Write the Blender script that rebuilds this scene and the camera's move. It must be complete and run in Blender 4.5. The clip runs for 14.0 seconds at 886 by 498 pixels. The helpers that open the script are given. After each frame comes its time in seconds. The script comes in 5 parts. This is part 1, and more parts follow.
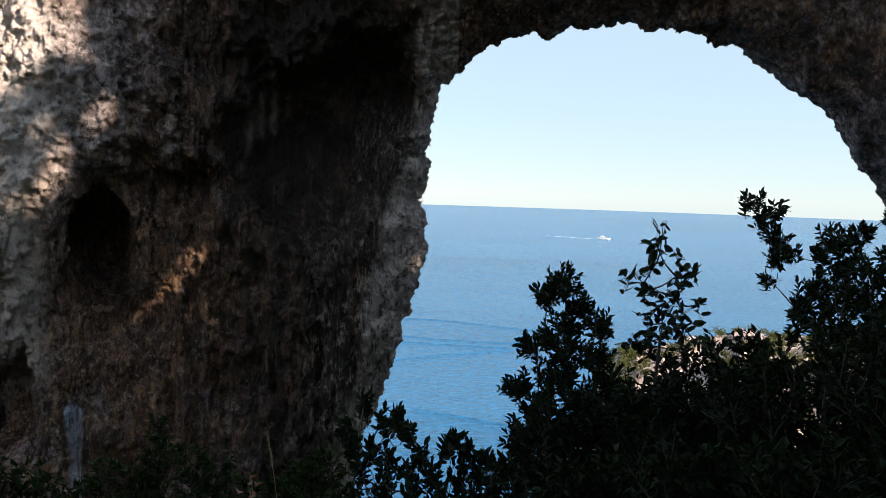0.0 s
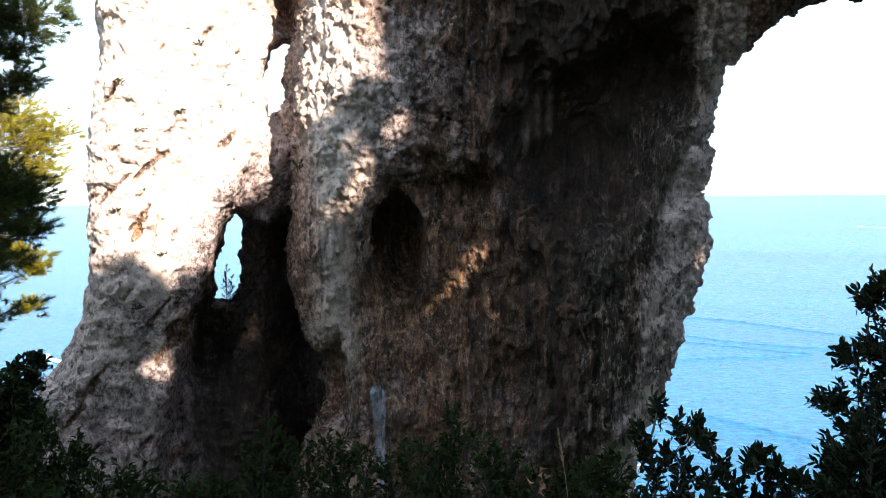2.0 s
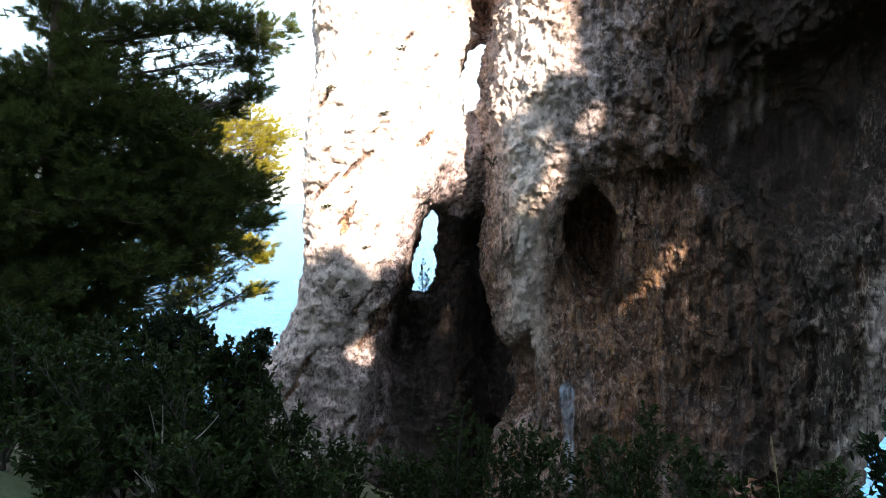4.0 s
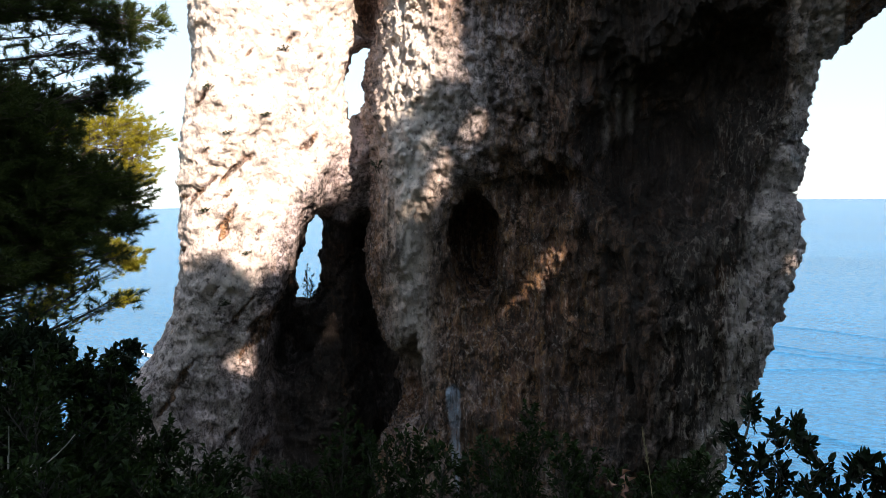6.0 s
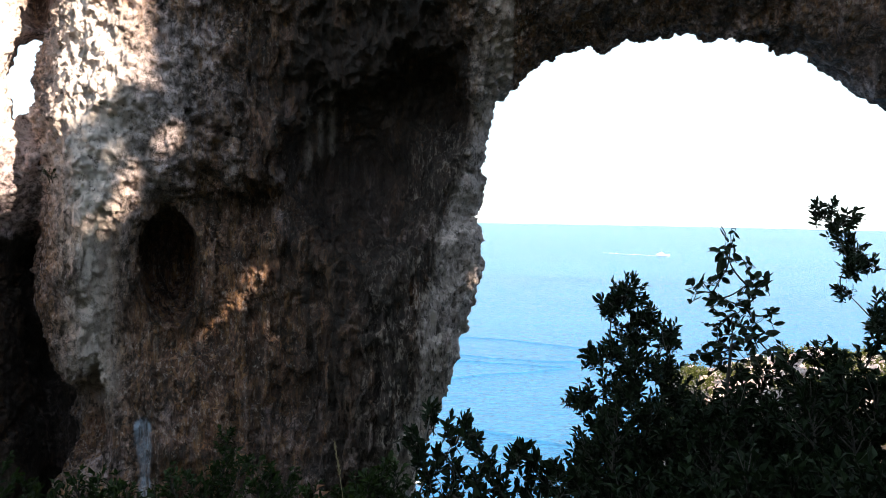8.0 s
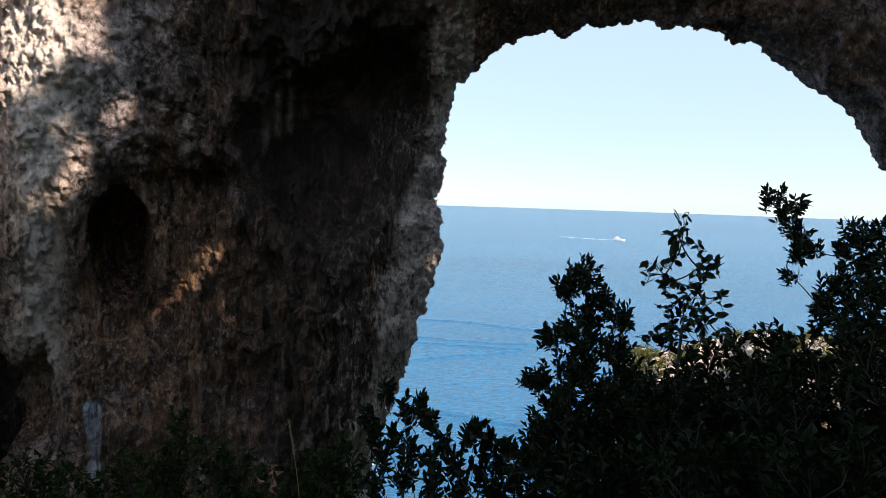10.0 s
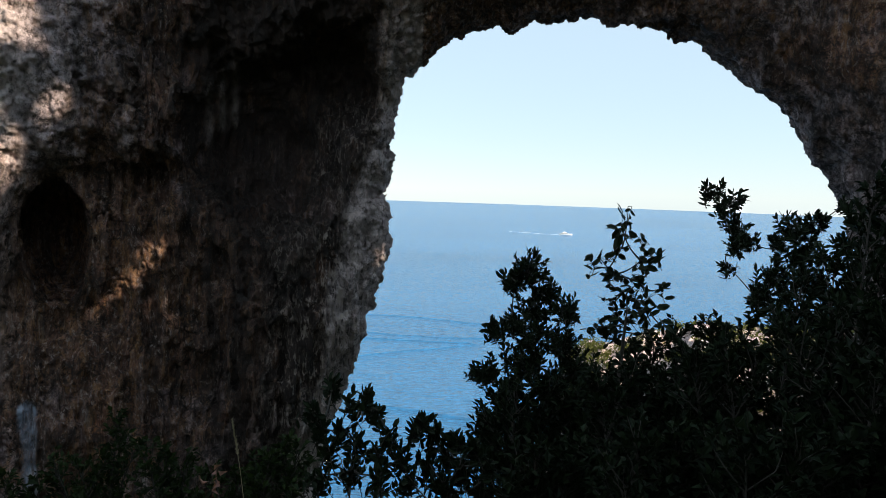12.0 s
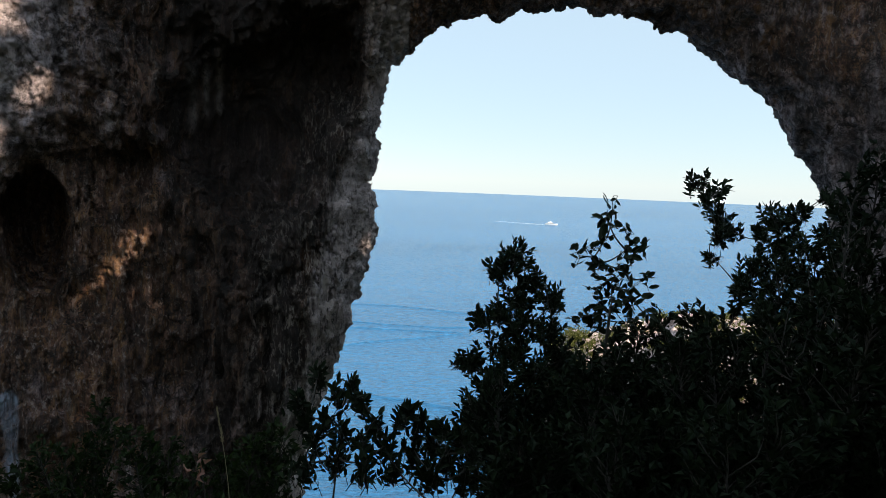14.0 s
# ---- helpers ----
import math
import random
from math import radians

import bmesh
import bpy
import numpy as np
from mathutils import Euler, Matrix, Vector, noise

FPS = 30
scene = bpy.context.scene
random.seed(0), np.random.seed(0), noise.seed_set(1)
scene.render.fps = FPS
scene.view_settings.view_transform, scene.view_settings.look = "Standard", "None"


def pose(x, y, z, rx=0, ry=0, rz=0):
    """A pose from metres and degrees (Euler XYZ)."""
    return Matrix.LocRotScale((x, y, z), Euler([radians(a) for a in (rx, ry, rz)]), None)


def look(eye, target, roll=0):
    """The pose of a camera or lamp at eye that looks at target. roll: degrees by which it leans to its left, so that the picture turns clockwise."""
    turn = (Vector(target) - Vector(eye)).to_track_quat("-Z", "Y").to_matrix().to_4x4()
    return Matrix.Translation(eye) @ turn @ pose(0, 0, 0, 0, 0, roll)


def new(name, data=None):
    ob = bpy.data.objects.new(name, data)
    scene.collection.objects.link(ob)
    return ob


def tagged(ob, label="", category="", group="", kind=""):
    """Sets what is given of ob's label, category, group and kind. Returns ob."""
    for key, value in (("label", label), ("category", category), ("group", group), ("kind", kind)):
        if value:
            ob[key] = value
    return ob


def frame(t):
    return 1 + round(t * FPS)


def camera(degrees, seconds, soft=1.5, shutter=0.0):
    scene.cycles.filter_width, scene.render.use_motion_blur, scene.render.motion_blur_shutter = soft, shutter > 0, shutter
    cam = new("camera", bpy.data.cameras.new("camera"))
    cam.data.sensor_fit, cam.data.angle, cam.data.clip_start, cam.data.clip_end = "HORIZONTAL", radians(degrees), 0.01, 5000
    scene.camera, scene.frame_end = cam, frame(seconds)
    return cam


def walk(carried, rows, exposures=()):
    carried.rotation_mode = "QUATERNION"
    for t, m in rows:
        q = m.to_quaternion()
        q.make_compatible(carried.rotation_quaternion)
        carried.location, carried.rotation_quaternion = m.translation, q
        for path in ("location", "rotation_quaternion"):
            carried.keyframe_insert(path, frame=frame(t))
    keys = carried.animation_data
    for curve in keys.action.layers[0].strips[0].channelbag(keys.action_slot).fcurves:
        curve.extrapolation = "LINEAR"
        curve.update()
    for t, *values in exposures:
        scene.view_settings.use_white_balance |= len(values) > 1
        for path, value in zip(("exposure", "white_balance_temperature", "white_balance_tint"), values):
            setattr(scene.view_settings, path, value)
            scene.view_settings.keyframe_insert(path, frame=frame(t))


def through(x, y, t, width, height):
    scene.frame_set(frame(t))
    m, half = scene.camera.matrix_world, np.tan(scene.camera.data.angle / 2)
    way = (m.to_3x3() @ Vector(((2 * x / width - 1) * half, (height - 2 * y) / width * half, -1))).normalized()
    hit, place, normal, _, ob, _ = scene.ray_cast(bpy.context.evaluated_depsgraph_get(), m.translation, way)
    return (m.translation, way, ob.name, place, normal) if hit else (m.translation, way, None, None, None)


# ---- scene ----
cam = camera(64.9, 14.0, soft=0.85)
PATH = [
    (0, (0.071, 0.027, 1.647), (0.071, 9.993, 0.830), 1.76),
    (0.5, (0.048, 0.026, 1.652), (-0.533, 9.968, 0.744), 1.64),
    (1, (0.024, 0.009, 1.655), (-1.488, 9.855, 0.773), 0.41),
    (1.5, (-0.002, -0.009, 1.670), (-2.765, 9.557, 0.744), -0.51),
    (2, (-0.024, -0.021, 1.675), (-3.799, 9.194, 0.768), -0.83),
    (2.5, (-0.044, -0.044, 1.662), (-4.658, 8.779, 0.732), -1.44),
    (3, (-0.045, -0.091, 1.657), (-5.446, 8.271, 0.706), -1.45),
    (3.2, (-0.050, -0.097, 1.651), (-5.590, 8.172, 0.685), -1.42),
    (4.25, (-0.066, -0.100, 1.625), (-6.240, 7.718, 0.753), -1.20),
    (5.3, (-0.079, -0.107, 1.599), (-5.917, 7.979, 0.861), -0.83),
    (5.5, (-0.086, -0.059, 1.590), (-5.582, 8.254, 0.757), -0.04),
    (6, (-0.077, -0.003, 1.593), (-4.831, 8.754, 0.749), -0.89),
    (6.5, (-0.046, 0.047, 1.594), (-3.754, 9.295, 0.739), -0.40),
    (7, (-0.004, 0.062, 1.580), (-2.370, 9.758, 0.951), 0.52),
    (7.5, (0.006, 0.002, 1.588), (-1.265, 9.905, 1.024), 0.64),
    (8, (0.010, 0.003, 1.582), (-0.781, 9.955, 1.013), 0.84),
    (8.2, (-0.003, 0.006, 1.571), (-0.787, 9.958, 0.981), 1.33),
    (10.5, (0.026, 0.021, 1.562), (-0.094, 9.984, 0.708), 1.66),
    (11, (0.031, 0.027, 1.558), (-0.076, 9.988, 0.683), 1.63),
    (11.5, (0.043, 0.032, 1.560), (0.164, 9.995, 0.702), 1.75),
    (12, (0.043, 0.043, 1.557), (0.567, 9.992, 0.699), 1.88),
    (12.5, (0.036, 0.054, 1.559), (0.755, 9.996, 0.756), 1.95),
    (13, (0.041, 0.054, 1.547), (0.765, 9.986, 0.638), 2.19),
    (13.5, (0.039, 0.048, 1.548), (0.771, 9.975, 0.587), 2.27),
    (14, (0.042, 0.045, 1.549), (0.774, 9.968, 0.547), 2.19),
]
EXPOSURES = [(0.0, 1.17), (0.5, 1.2), (1.0, 1.36), (1.5, 1.6), (2.0, 2.2), (2.5, 2.56), (3.2, 2.8), (5.3, 1.72), (6.0, 1.63), (6.5, 1.9), (7.0, 2.3), (7.5, 2.52), (8.0, 2.08), (8.2, 1.98), (10.3, 1.22), (10.5, 1.24), (12.0, 1.2), (14.0, 1.16)]
walk(cam, [(t, look(eye, target, roll)) for t, eye, target, roll in PATH], EXPOSURES)

# ---- daylight ----
SUN_ELEVATION = 30.0
SUN_AZIMUTH = 122.0          # clockwise from +y, where the sun stands
world = bpy.data.worlds.new("daylight")
scene.world = world
world.use_nodes = True
sky = world.node_tree.nodes.new("ShaderNodeTexSky")
sky.sky_type = "NISHITA"
sky.sun_disc = False
sky.sun_elevation = radians(SUN_ELEVATION)
sky.sun_rotation = radians(SUN_AZIMUTH)
sky.air_density, sky.dust_density, sky.ozone_density = 1.0, 0.0, 3.0
back = world.node_tree.nodes["Background"]
haze = world.node_tree.nodes.new("ShaderNodeMix")      # thin bright sea haze over the clear sky
haze.data_type = "RGBA"
haze.inputs[0].default_value = 0.6
haze.inputs[7].default_value = (7.1, 8.8, 9.9, 1)
world.node_tree.links.new(sky.outputs[0], haze.inputs[6])
world.node_tree.links.new(haze.outputs[2], back.inputs[0])
back.inputs[1].default_value = 0.055

TO_SUN = Vector((math.sin(radians(SUN_AZIMUTH)) * math.cos(radians(SUN_ELEVATION)),
                 math.cos(radians(SUN_AZIMUTH)) * math.cos(radians(SUN_ELEVATION)),
                 math.sin(radians(SUN_ELEVATION))))
sun_data = bpy.data.lights.new("sun", "SUN")
sun_data.energy, sun_data.angle, sun_data.color = 5.0, radians(0.5), (1.0, 0.88, 0.73)
sun = new("sun", sun_data)
sun.matrix_world = look(TO_SUN * 100, (0, 0, 0))


# ---- materials ----
def material(name, rough=0.8):
    m = bpy.data.materials.new(name)
    m.use_nodes = True
    b = m.node_tree.nodes["Principled BSDF"]
    b.inputs["Roughness"].default_value = rough
    return m, m.node_tree, b


def node(nt, kind, **sets):
    n = nt.nodes.new(kind)
    for key, value in sets.items():
        n.inputs[key.replace("_", " ")].default_value = value
    return n


def noise_tex(nt, vec, scale, detail=6.0, rough=0.6, distort=0.0):
    n = node(nt, "ShaderNodeTexNoise", Scale=scale, Detail=detail, Roughness=rough, Distortion=distort)
    nt.links.new(vec, n.inputs["Vector"])
    return n.outputs["Fac"]


def ramp(nt, fac, stops):
    r = nt.nodes.new("ShaderNodeValToRGB")
    while len(r.color_ramp.elements) < len(stops):
        r.color_ramp.elements.new(0.5)
    for e, (p, c) in zip(r.color_ramp.elements, stops):
        e.position = p
        e.color = (*c, 1) if len(c) == 3 else (c[0], c[0], c[0], 1)
    nt.links.new(fac, r.inputs[0])
    return r.outputs[0]


def mix(nt, fac, a, b, mode="MIX"):
    n = nt.nodes.new("ShaderNodeMix")
    n.data_type, n.blend_type = "RGBA", mode
    for sock, v in ((n.inputs[0], fac), (n.inputs[6], a), (n.inputs[7], b)):
        if isinstance(v, (int, float)):
            sock.default_value = v
        elif isinstance(v, tuple):
            sock.default_value = (*v, 1)
        else:
            nt.links.new(v, sock)
    return n.outputs[2]


def mapped(nt, scale, source="Object"):
    tc = nt.nodes.new("ShaderNodeTexCoord")
    mp = node(nt, "ShaderNodeMapping", Scale=scale)
    nt.links.new(tc.outputs[source], mp.inputs[0])
    return mp.outputs[0]


def bump(nt, b, height, strength, distance):
    n = node(nt, "ShaderNodeBump", Strength=strength, Distance=distance)
    nt.links.new(height, n.inputs["Height"])
    nt.links.new(n.outputs[0], b.inputs["Normal"])


def limestone():
    """Weathered limestone: grey skin, ochre where it broke fresh, black water streaks with overhang shade painted in,
    paler lit faces; the mesh says how much of each.
    """
    m, nt, b = material("limestone", 0.92)
    even = mapped(nt, (1, 1, 1))
    tall = mapped(nt, (1, 1, 0.14))
    big = noise_tex(nt, even, 0.6, 5, 0.62)
    fine = noise_tex(nt, even, 4.2, 9, 0.72)
    speck = noise_tex(nt, even, 15.0, 6, 0.75)
    streak = noise_tex(nt, tall, 1.5, 7, 0.68, 0.35)
    thin = noise_tex(nt, tall, 5.0, 5, 0.65, 0.2)
    def attribute(key):
        n = nt.nodes.new("ShaderNodeAttribute")
        n.attribute_name = key
        return n.outputs["Fac"]

    def calc(kind, x, y):
        n = nt.nodes.new("ShaderNodeMath")
        n.operation = kind
        for sock, v in zip(n.inputs, (x, y)):
            if isinstance(v, (int, float)):
                sock.default_value = v
            else:
                nt.links.new(v, sock)
        return n.outputs[0]

    flow = attribute("flow")
    run = noise_tex(nt, mapped(nt, (1, 1, 0.10)), 4.6, 8, 0.72, 0.1)
    fine = calc("ADD", fine, calc("MULTIPLY", calc("SUBTRACT", run, fine), calc("MULTIPLY", flow, 0.55)))
    grey = ramp(nt, fine, [(0.36, (0.05, 0.037, 0.039)), (0.43, (0.26, 0.192, 0.2)), (0.52, (0.55, 0.425, 0.44)), (0.63, (0.76, 0.63, 0.65))])
    ochre = ramp(nt, fine, [(0.36, (0.025, 0.013, 0.008)), (0.45, (0.13, 0.06, 0.04)), (0.55, (0.29, 0.145, 0.093)), (0.66, (0.5, 0.31, 0.225))])

    spread = calc("ADD", calc("MULTIPLY", calc("ADD", big, calc("MULTIPLY", thin, 0.5)), 1.5), calc("SUBTRACT", attribute("ochre"), 1.12))
    colour = mix(nt, ramp(nt, spread, [(0.3, (0.0,)), (0.7, (1.0,))]), grey, ochre)
    rust = ramp(nt, thin, [(0.5, (0.0,)), (0.6, (0.7,))])
    colour = mix(nt, calc("MULTIPLY", rust, attribute("ochre")), colour, (0.42, 0.21, 0.08))
    # black streaks, plus the shade of overhang and recess painted as dark tone
    black = ramp(nt, calc("ADD", calc("MULTIPLY", attribute("stain_shade"), 0.9), calc("MULTIPLY", calc("SUBTRACT", 0.5, streak), 1.7)), [(0.3, (0.0,)), (0.85, (0.96,))])
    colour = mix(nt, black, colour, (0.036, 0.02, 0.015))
    hair = noise_tex(nt, mapped(nt, (1, 1, 0.07)), 5.5, 5, 0.7, 0.15)
    pale = ramp(nt, hair, [(0.55, (0.0,)), (0.68, (0.6,))])
    soot = ramp(nt, hair, [(0.33, (0.8,)), (0.45, (0.0,))])
    colour = mix(nt, calc("MULTIPLY", soot, calc("ADD", attribute("stain_shade"), 0.4)), colour, (0.028, 0.018, 0.012))
    colour = mix(nt, calc("MULTIPLY", pale, calc("SUBTRACT", 0.85, calc("MULTIPLY", attribute("stain_shade"), 0.8))), colour, (0.6, 0.5, 0.45))
    # paler stone with the open faces' sunlight painted in; dark marks fade there
    colour = mix(nt, calc("MULTIPLY", attribute("pale_lit"), ramp(nt, fine, [(0.34, (0.1,)), (0.47, (1.0,))])), colour, (0.8, 0.665, 0.605))
    mark_amount = calc("SUBTRACT", 1.0, calc("MULTIPLY", attribute("pale_lit"), 0.85))
    colour = mix(nt, calc("MULTIPLY", mark_amount, ramp(nt, speck, [(0.34, (0.85,)), (0.44, (0.0,))])), colour, (0.05, 0.042, 0.035))
    patch = noise_tex(nt, mapped(nt, (1, 1, 0.6)), 1.25, 6, 0.66, 0.8)
    dull = ramp(nt, patch, [(0.38, (0.42, 0.4, 0.4)), (0.5, (0.86, 0.85, 0.84)), (0.62, (1.15, 1.12, 1.08))])
    colour = mix(nt, mark_amount, colour, mix(nt, 1.0, colour, dull, "MULTIPLY"))
    fleck = noise_tex(nt, mapped(nt, (1, 1, 0.5)), 9.0, 4, 0.8, 0.3)
    show = calc("SUBTRACT", 1.0, calc("MULTIPLY", attribute("stain_shade"), 0.92))
    colour = mix(nt, calc("MULTIPLY", show, ramp(nt, fleck, [(0.55, (0.0,)), (0.62, (0.62,))])), colour, (0.66, 0.54, 0.48))
    colour = mix(nt, calc("MULTIPLY", mark_amount, ramp(nt, fleck, [(0.38, (0.8,)), (0.45, (0.0,))])), colour, (0.03, 0.022, 0.018))
    bead = noise_tex(nt, mapped(nt, (1, 1, 0.3)), 6.5, 5, 0.72, 0.2)
    colour = mix(nt, calc("MULTIPLY", attribute("drip"), ramp(nt, bead, [(0.52, (0.0,)), (0.6, (0.8,))])), colour, (0.56, 0.45, 0.38))
    colour = mix(nt, calc("MULTIPLY", attribute("drip"), ramp(nt, bead, [(0.4, (0.85,)), (0.48, (0.0,))])), colour, (0.02, 0.014, 0.011))
    vein = noise_tex(nt, even, 2.6, 9, 0.66, 0.6)
    crack = ramp(nt, calc("ABSOLUTE", calc("SUBTRACT", vein, 0.5), 0), [(0.0, (0.9,)), (0.012, (0.75,)), (0.03, (0.0,))])
    broken = ramp(nt, noise_tex(nt, even, 1.1, 3, 0.5), [(0.45, (0.0,)), (0.58, (1.0,))])
    crack = calc("MULTIPLY", calc("MULTIPLY", crack, broken), mark_amount)
    colour = mix(nt, crack, colour, (0.03, 0.024, 0.02))
    colour = mix(nt, calc("MULTIPLY", attribute("mineral"), ramp(nt, hair, [(0.36, (0.15,)), (0.56, (0.9,))])), colour, (0.56, 0.66, 0.84))
    nt.links.new(colour, b.inputs["Base Color"])
    height = calc("SUBTRACT", calc("ADD", fine, calc("ADD", calc("MULTIPLY", calc("ADD", speck, fleck), 0.45), calc("MULTIPLY", calc("MULTIPLY", bead, attribute("drip")), 1.2))), calc("MULTIPLY", crack, 0.35))
    bump(nt, b, height, 1.0, 0.14)
    return m


def leaf_material(name, dark, light, rough=0.45, through=0.25):
    m, nt, b = material(name, rough)
    geo = nt.nodes.new("ShaderNodeNewGeometry")
    b.inputs["Specular IOR Level"].default_value = 0.1
    nt.links.new(ramp(nt, geo.outputs["Random Per Island"], [(0.0, dark), (1.0, light)]), b.inputs["Base Color"])
    tr = nt.nodes.new("ShaderNodeBsdfTranslucent")
    tr.inputs[0].default_value = (light[0] * 1.6, light[1] * 1.6, light[2] * 0.8, 1)
    mx = node(nt, "ShaderNodeMixShader", Fac=through)
    out = nt.nodes["Material Output"]
    nt.links.new(b.outputs[0], mx.inputs[1])
    nt.links.new(tr.outputs[0], mx.inputs[2])
    nt.links.new(mx.outputs[0], out.inputs[0])
    return m


def bark_material(name, dark, light):
    m, nt, b = material(name, 0.9)
    v = mapped(nt, (1, 1, 0.2))
    n = noise_tex(nt, v, 22, 6, 0.7)
    nt.links.new(ramp(nt, n, [(0.3, dark), (0.7, light)]), b.inputs["Base Color"])
    bump(nt, b, n, 0.6, 0.01)
    return m


def soil_material():
    m, nt, b = material("scrub_soil", 0.95)
    v = mapped(nt, (1, 1, 1))
    big, fine = noise_tex(nt, v, 0.25, 5), noise_tex(nt, v, 6, 8, 0.7)
    earth = ramp(nt, fine, [(0.3, (0.03, 0.022, 0.014)), (0.7, (0.1, 0.075, 0.05))])
    green = ramp(nt, fine, [(0.3, (0.02, 0.035, 0.012)), (0.7, (0.07, 0.1, 0.03))])
    nt.links.new(mix(nt, ramp(nt, big, [(0.4, (0.0,)), (0.6, (1.0,))]), earth, green), b.inputs["Base Color"])
    bump(nt, b, fine, 0.8, 0.1)
    return m


def sea_material():
    m, nt, b = material("sea_water", 0.22)
    b.inputs["IOR"].default_value = 1.33
    v = mapped(nt, (1, 1, 1))
    band = mapped(nt, (0.25, 1, 1))
    patch = noise_tex(nt, band, 0.006, 4, 0.6)
    water = ramp(nt, patch, [(0.3, (0.014, 0.096, 0.215)), (0.7, (0.025, 0.134, 0.285))])
    # light and dark sides of small ripples, put into the water's colour
    wavelet_shading = noise_tex(nt, mapped(nt, (0.45, 1, 1)), 0.5, 6, 0.75)
    nt.links.new(mix(nt, 1.0, water, ramp(nt, wavelet_shading, [(0.34, (0.5,)), (0.66, (1.45,))]), "MULTIPLY"), b.inputs["Base Color"])
    w1 = noise_tex(nt, mapped(nt, (0.45, 1, 1)), 0.12, 5, 0.62)
    w2 = noise_tex(nt, mapped(nt, (0.6, 1, 1)), 0.5, 5, 0.65)
    add = nt.nodes.new("ShaderNodeMath")
    add.operation = "MULTIPLY_ADD"
    nt.links.new(w2, add.inputs[0])
    add.inputs[1].default_value = 0.42
    nt.links.new(w1, add.inputs[2])
    bump(nt, b, add.outputs[0], 0.8, 2.6)
    return m


def plain(name, colour, rough=0.6, metal=0.0):
    m, nt, b = material(name, rough)
    v = mapped(nt, (1, 1, 1))
    n = noise_tex(nt, v, 3, 4)
    lo = tuple(c * 0.85 for c in colour)
    nt.links.new(ramp(nt, n, [(0.3, lo), (0.7, colour)]), b.inputs["Base Color"])
    b.inputs["Metallic"].default_value = metal
    return m


ROCK = limestone()
SOIL = soil_material()
SEA = sea_material()
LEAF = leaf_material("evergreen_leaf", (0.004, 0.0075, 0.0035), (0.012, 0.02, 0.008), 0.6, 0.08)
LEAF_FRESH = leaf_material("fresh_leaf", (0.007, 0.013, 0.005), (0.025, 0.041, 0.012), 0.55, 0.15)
SCRUB = leaf_material("olive_scrub", (0.03, 0.04, 0.012), (0.11, 0.11, 0.032), 0.6, 0.2)
# shaded and sunlit copies of one needle: the light is put into the colour
NEEDLE_SHADED = leaf_material("shaded_pine_needle", (0.022, 0.036, 0.012), (0.075, 0.09, 0.026), 0.6, 0.2)
NEEDLE_LIT = leaf_material("sunlit_pine_needle", (0.10, 0.105, 0.012), (0.32, 0.27, 0.026), 0.6, 0.3)
DRY = leaf_material("dry_leaf", (0.14, 0.06, 0.05), (0.26, 0.14, 0.12), 0.6, 0.2)
STRAW = plain("dry_straw", (0.3, 0.24, 0.14), 0.8)
BARK = bark_material("grey_bark", (0.014, 0.012, 0.01), (0.06, 0.05, 0.04))
PINE_BARK = bark_material("pine_bark", (0.03, 0.022, 0.018), (0.13, 0.09, 0.065))
DEAD_WOOD = bark_material("weathered_wood", (0.07, 0.06, 0.055), (0.26, 0.23, 0.2))
BOAT_WHITE = plain("white_gelcoat", (0.85, 0.85, 0.84), 0.3)
BOAT_GLASS = plain("tinted_glass", (0.03, 0.04, 0.05), 0.1)
FOAM = plain("foam", (0.75, 0.8, 0.83), 0.7)


# ---- mesh helpers ----
def mesh_from(name, verts, faces, mat, smooth=True):
    """One mesh out of arrays; faces is an (n, 3) or (n, 4) array."""
    me = bpy.data.meshes.new(name)
    verts = np.ascontiguousarray(verts, np.float32)
    faces = np.ascontiguousarray(faces, np.int32)
    n, k = faces.shape
    me.vertices.add(len(verts))
    me.vertices.foreach_set("co", verts.ravel())
    me.loops.add(n * k)
    me.loops.foreach_set("vertex_index", faces.ravel())
    me.polygons.add(n)
    me.polygons.foreach_set("loop_start", np.arange(0, n * k, k, dtype=np.int32))
    me.polygons.foreach_set("use_smooth", np.full(n, smooth, bool))
    me.update(calc_edges=True)
    me.materials.append(mat)
    return me


def part(name, me, parent=None, label=""):
    ob = new(name, me)
    if parent:
        ob.parent = parent
    if label:
        tagged(ob, label)
    return ob


def value_noise(p, seed=0):
    """Smooth noise from -1 to 1 at the rows of p."""
    table = np.random.RandomState(seed).rand(256).astype(np.float32) * 2 - 1
    perm = np.random.RandomState(seed + 99).permutation(256)
    i = np.floor(p).astype(np.int64)
    f = p - i
    u = f * f * (3 - 2 * f)
    total = np.zeros(len(p), np.float32)
    for a in (0, 1):
        for b in (0, 1):
            for c in (0, 1):
                h = perm[(perm[(perm[(i[:, 0] + a) & 255] + i[:, 1] + b) & 255] + i[:, 2] + c) & 255]
                w = (u[:, 0] if a else 1 - u[:, 0]) * (u[:, 1] if b else 1 - u[:, 1]) * (u[:, 2] if c else 1 - u[:, 2])
                total += w * table[h]
    return total


def fbm(p, scale, octaves=4, gain=0.5, seed=0):
    total, amp = 0, 1.0
    turn = np.array(Euler((0.7, 0.5, 0.9)).to_matrix())
    p = (np.asarray(p, np.float64) * scale) @ turn
    for k in range(octaves):
        total = total + amp * value_noise(p, seed + 7 * k)
        p, amp = (p @ turn) * 2.03 + 11.3, amp * gain
    return total


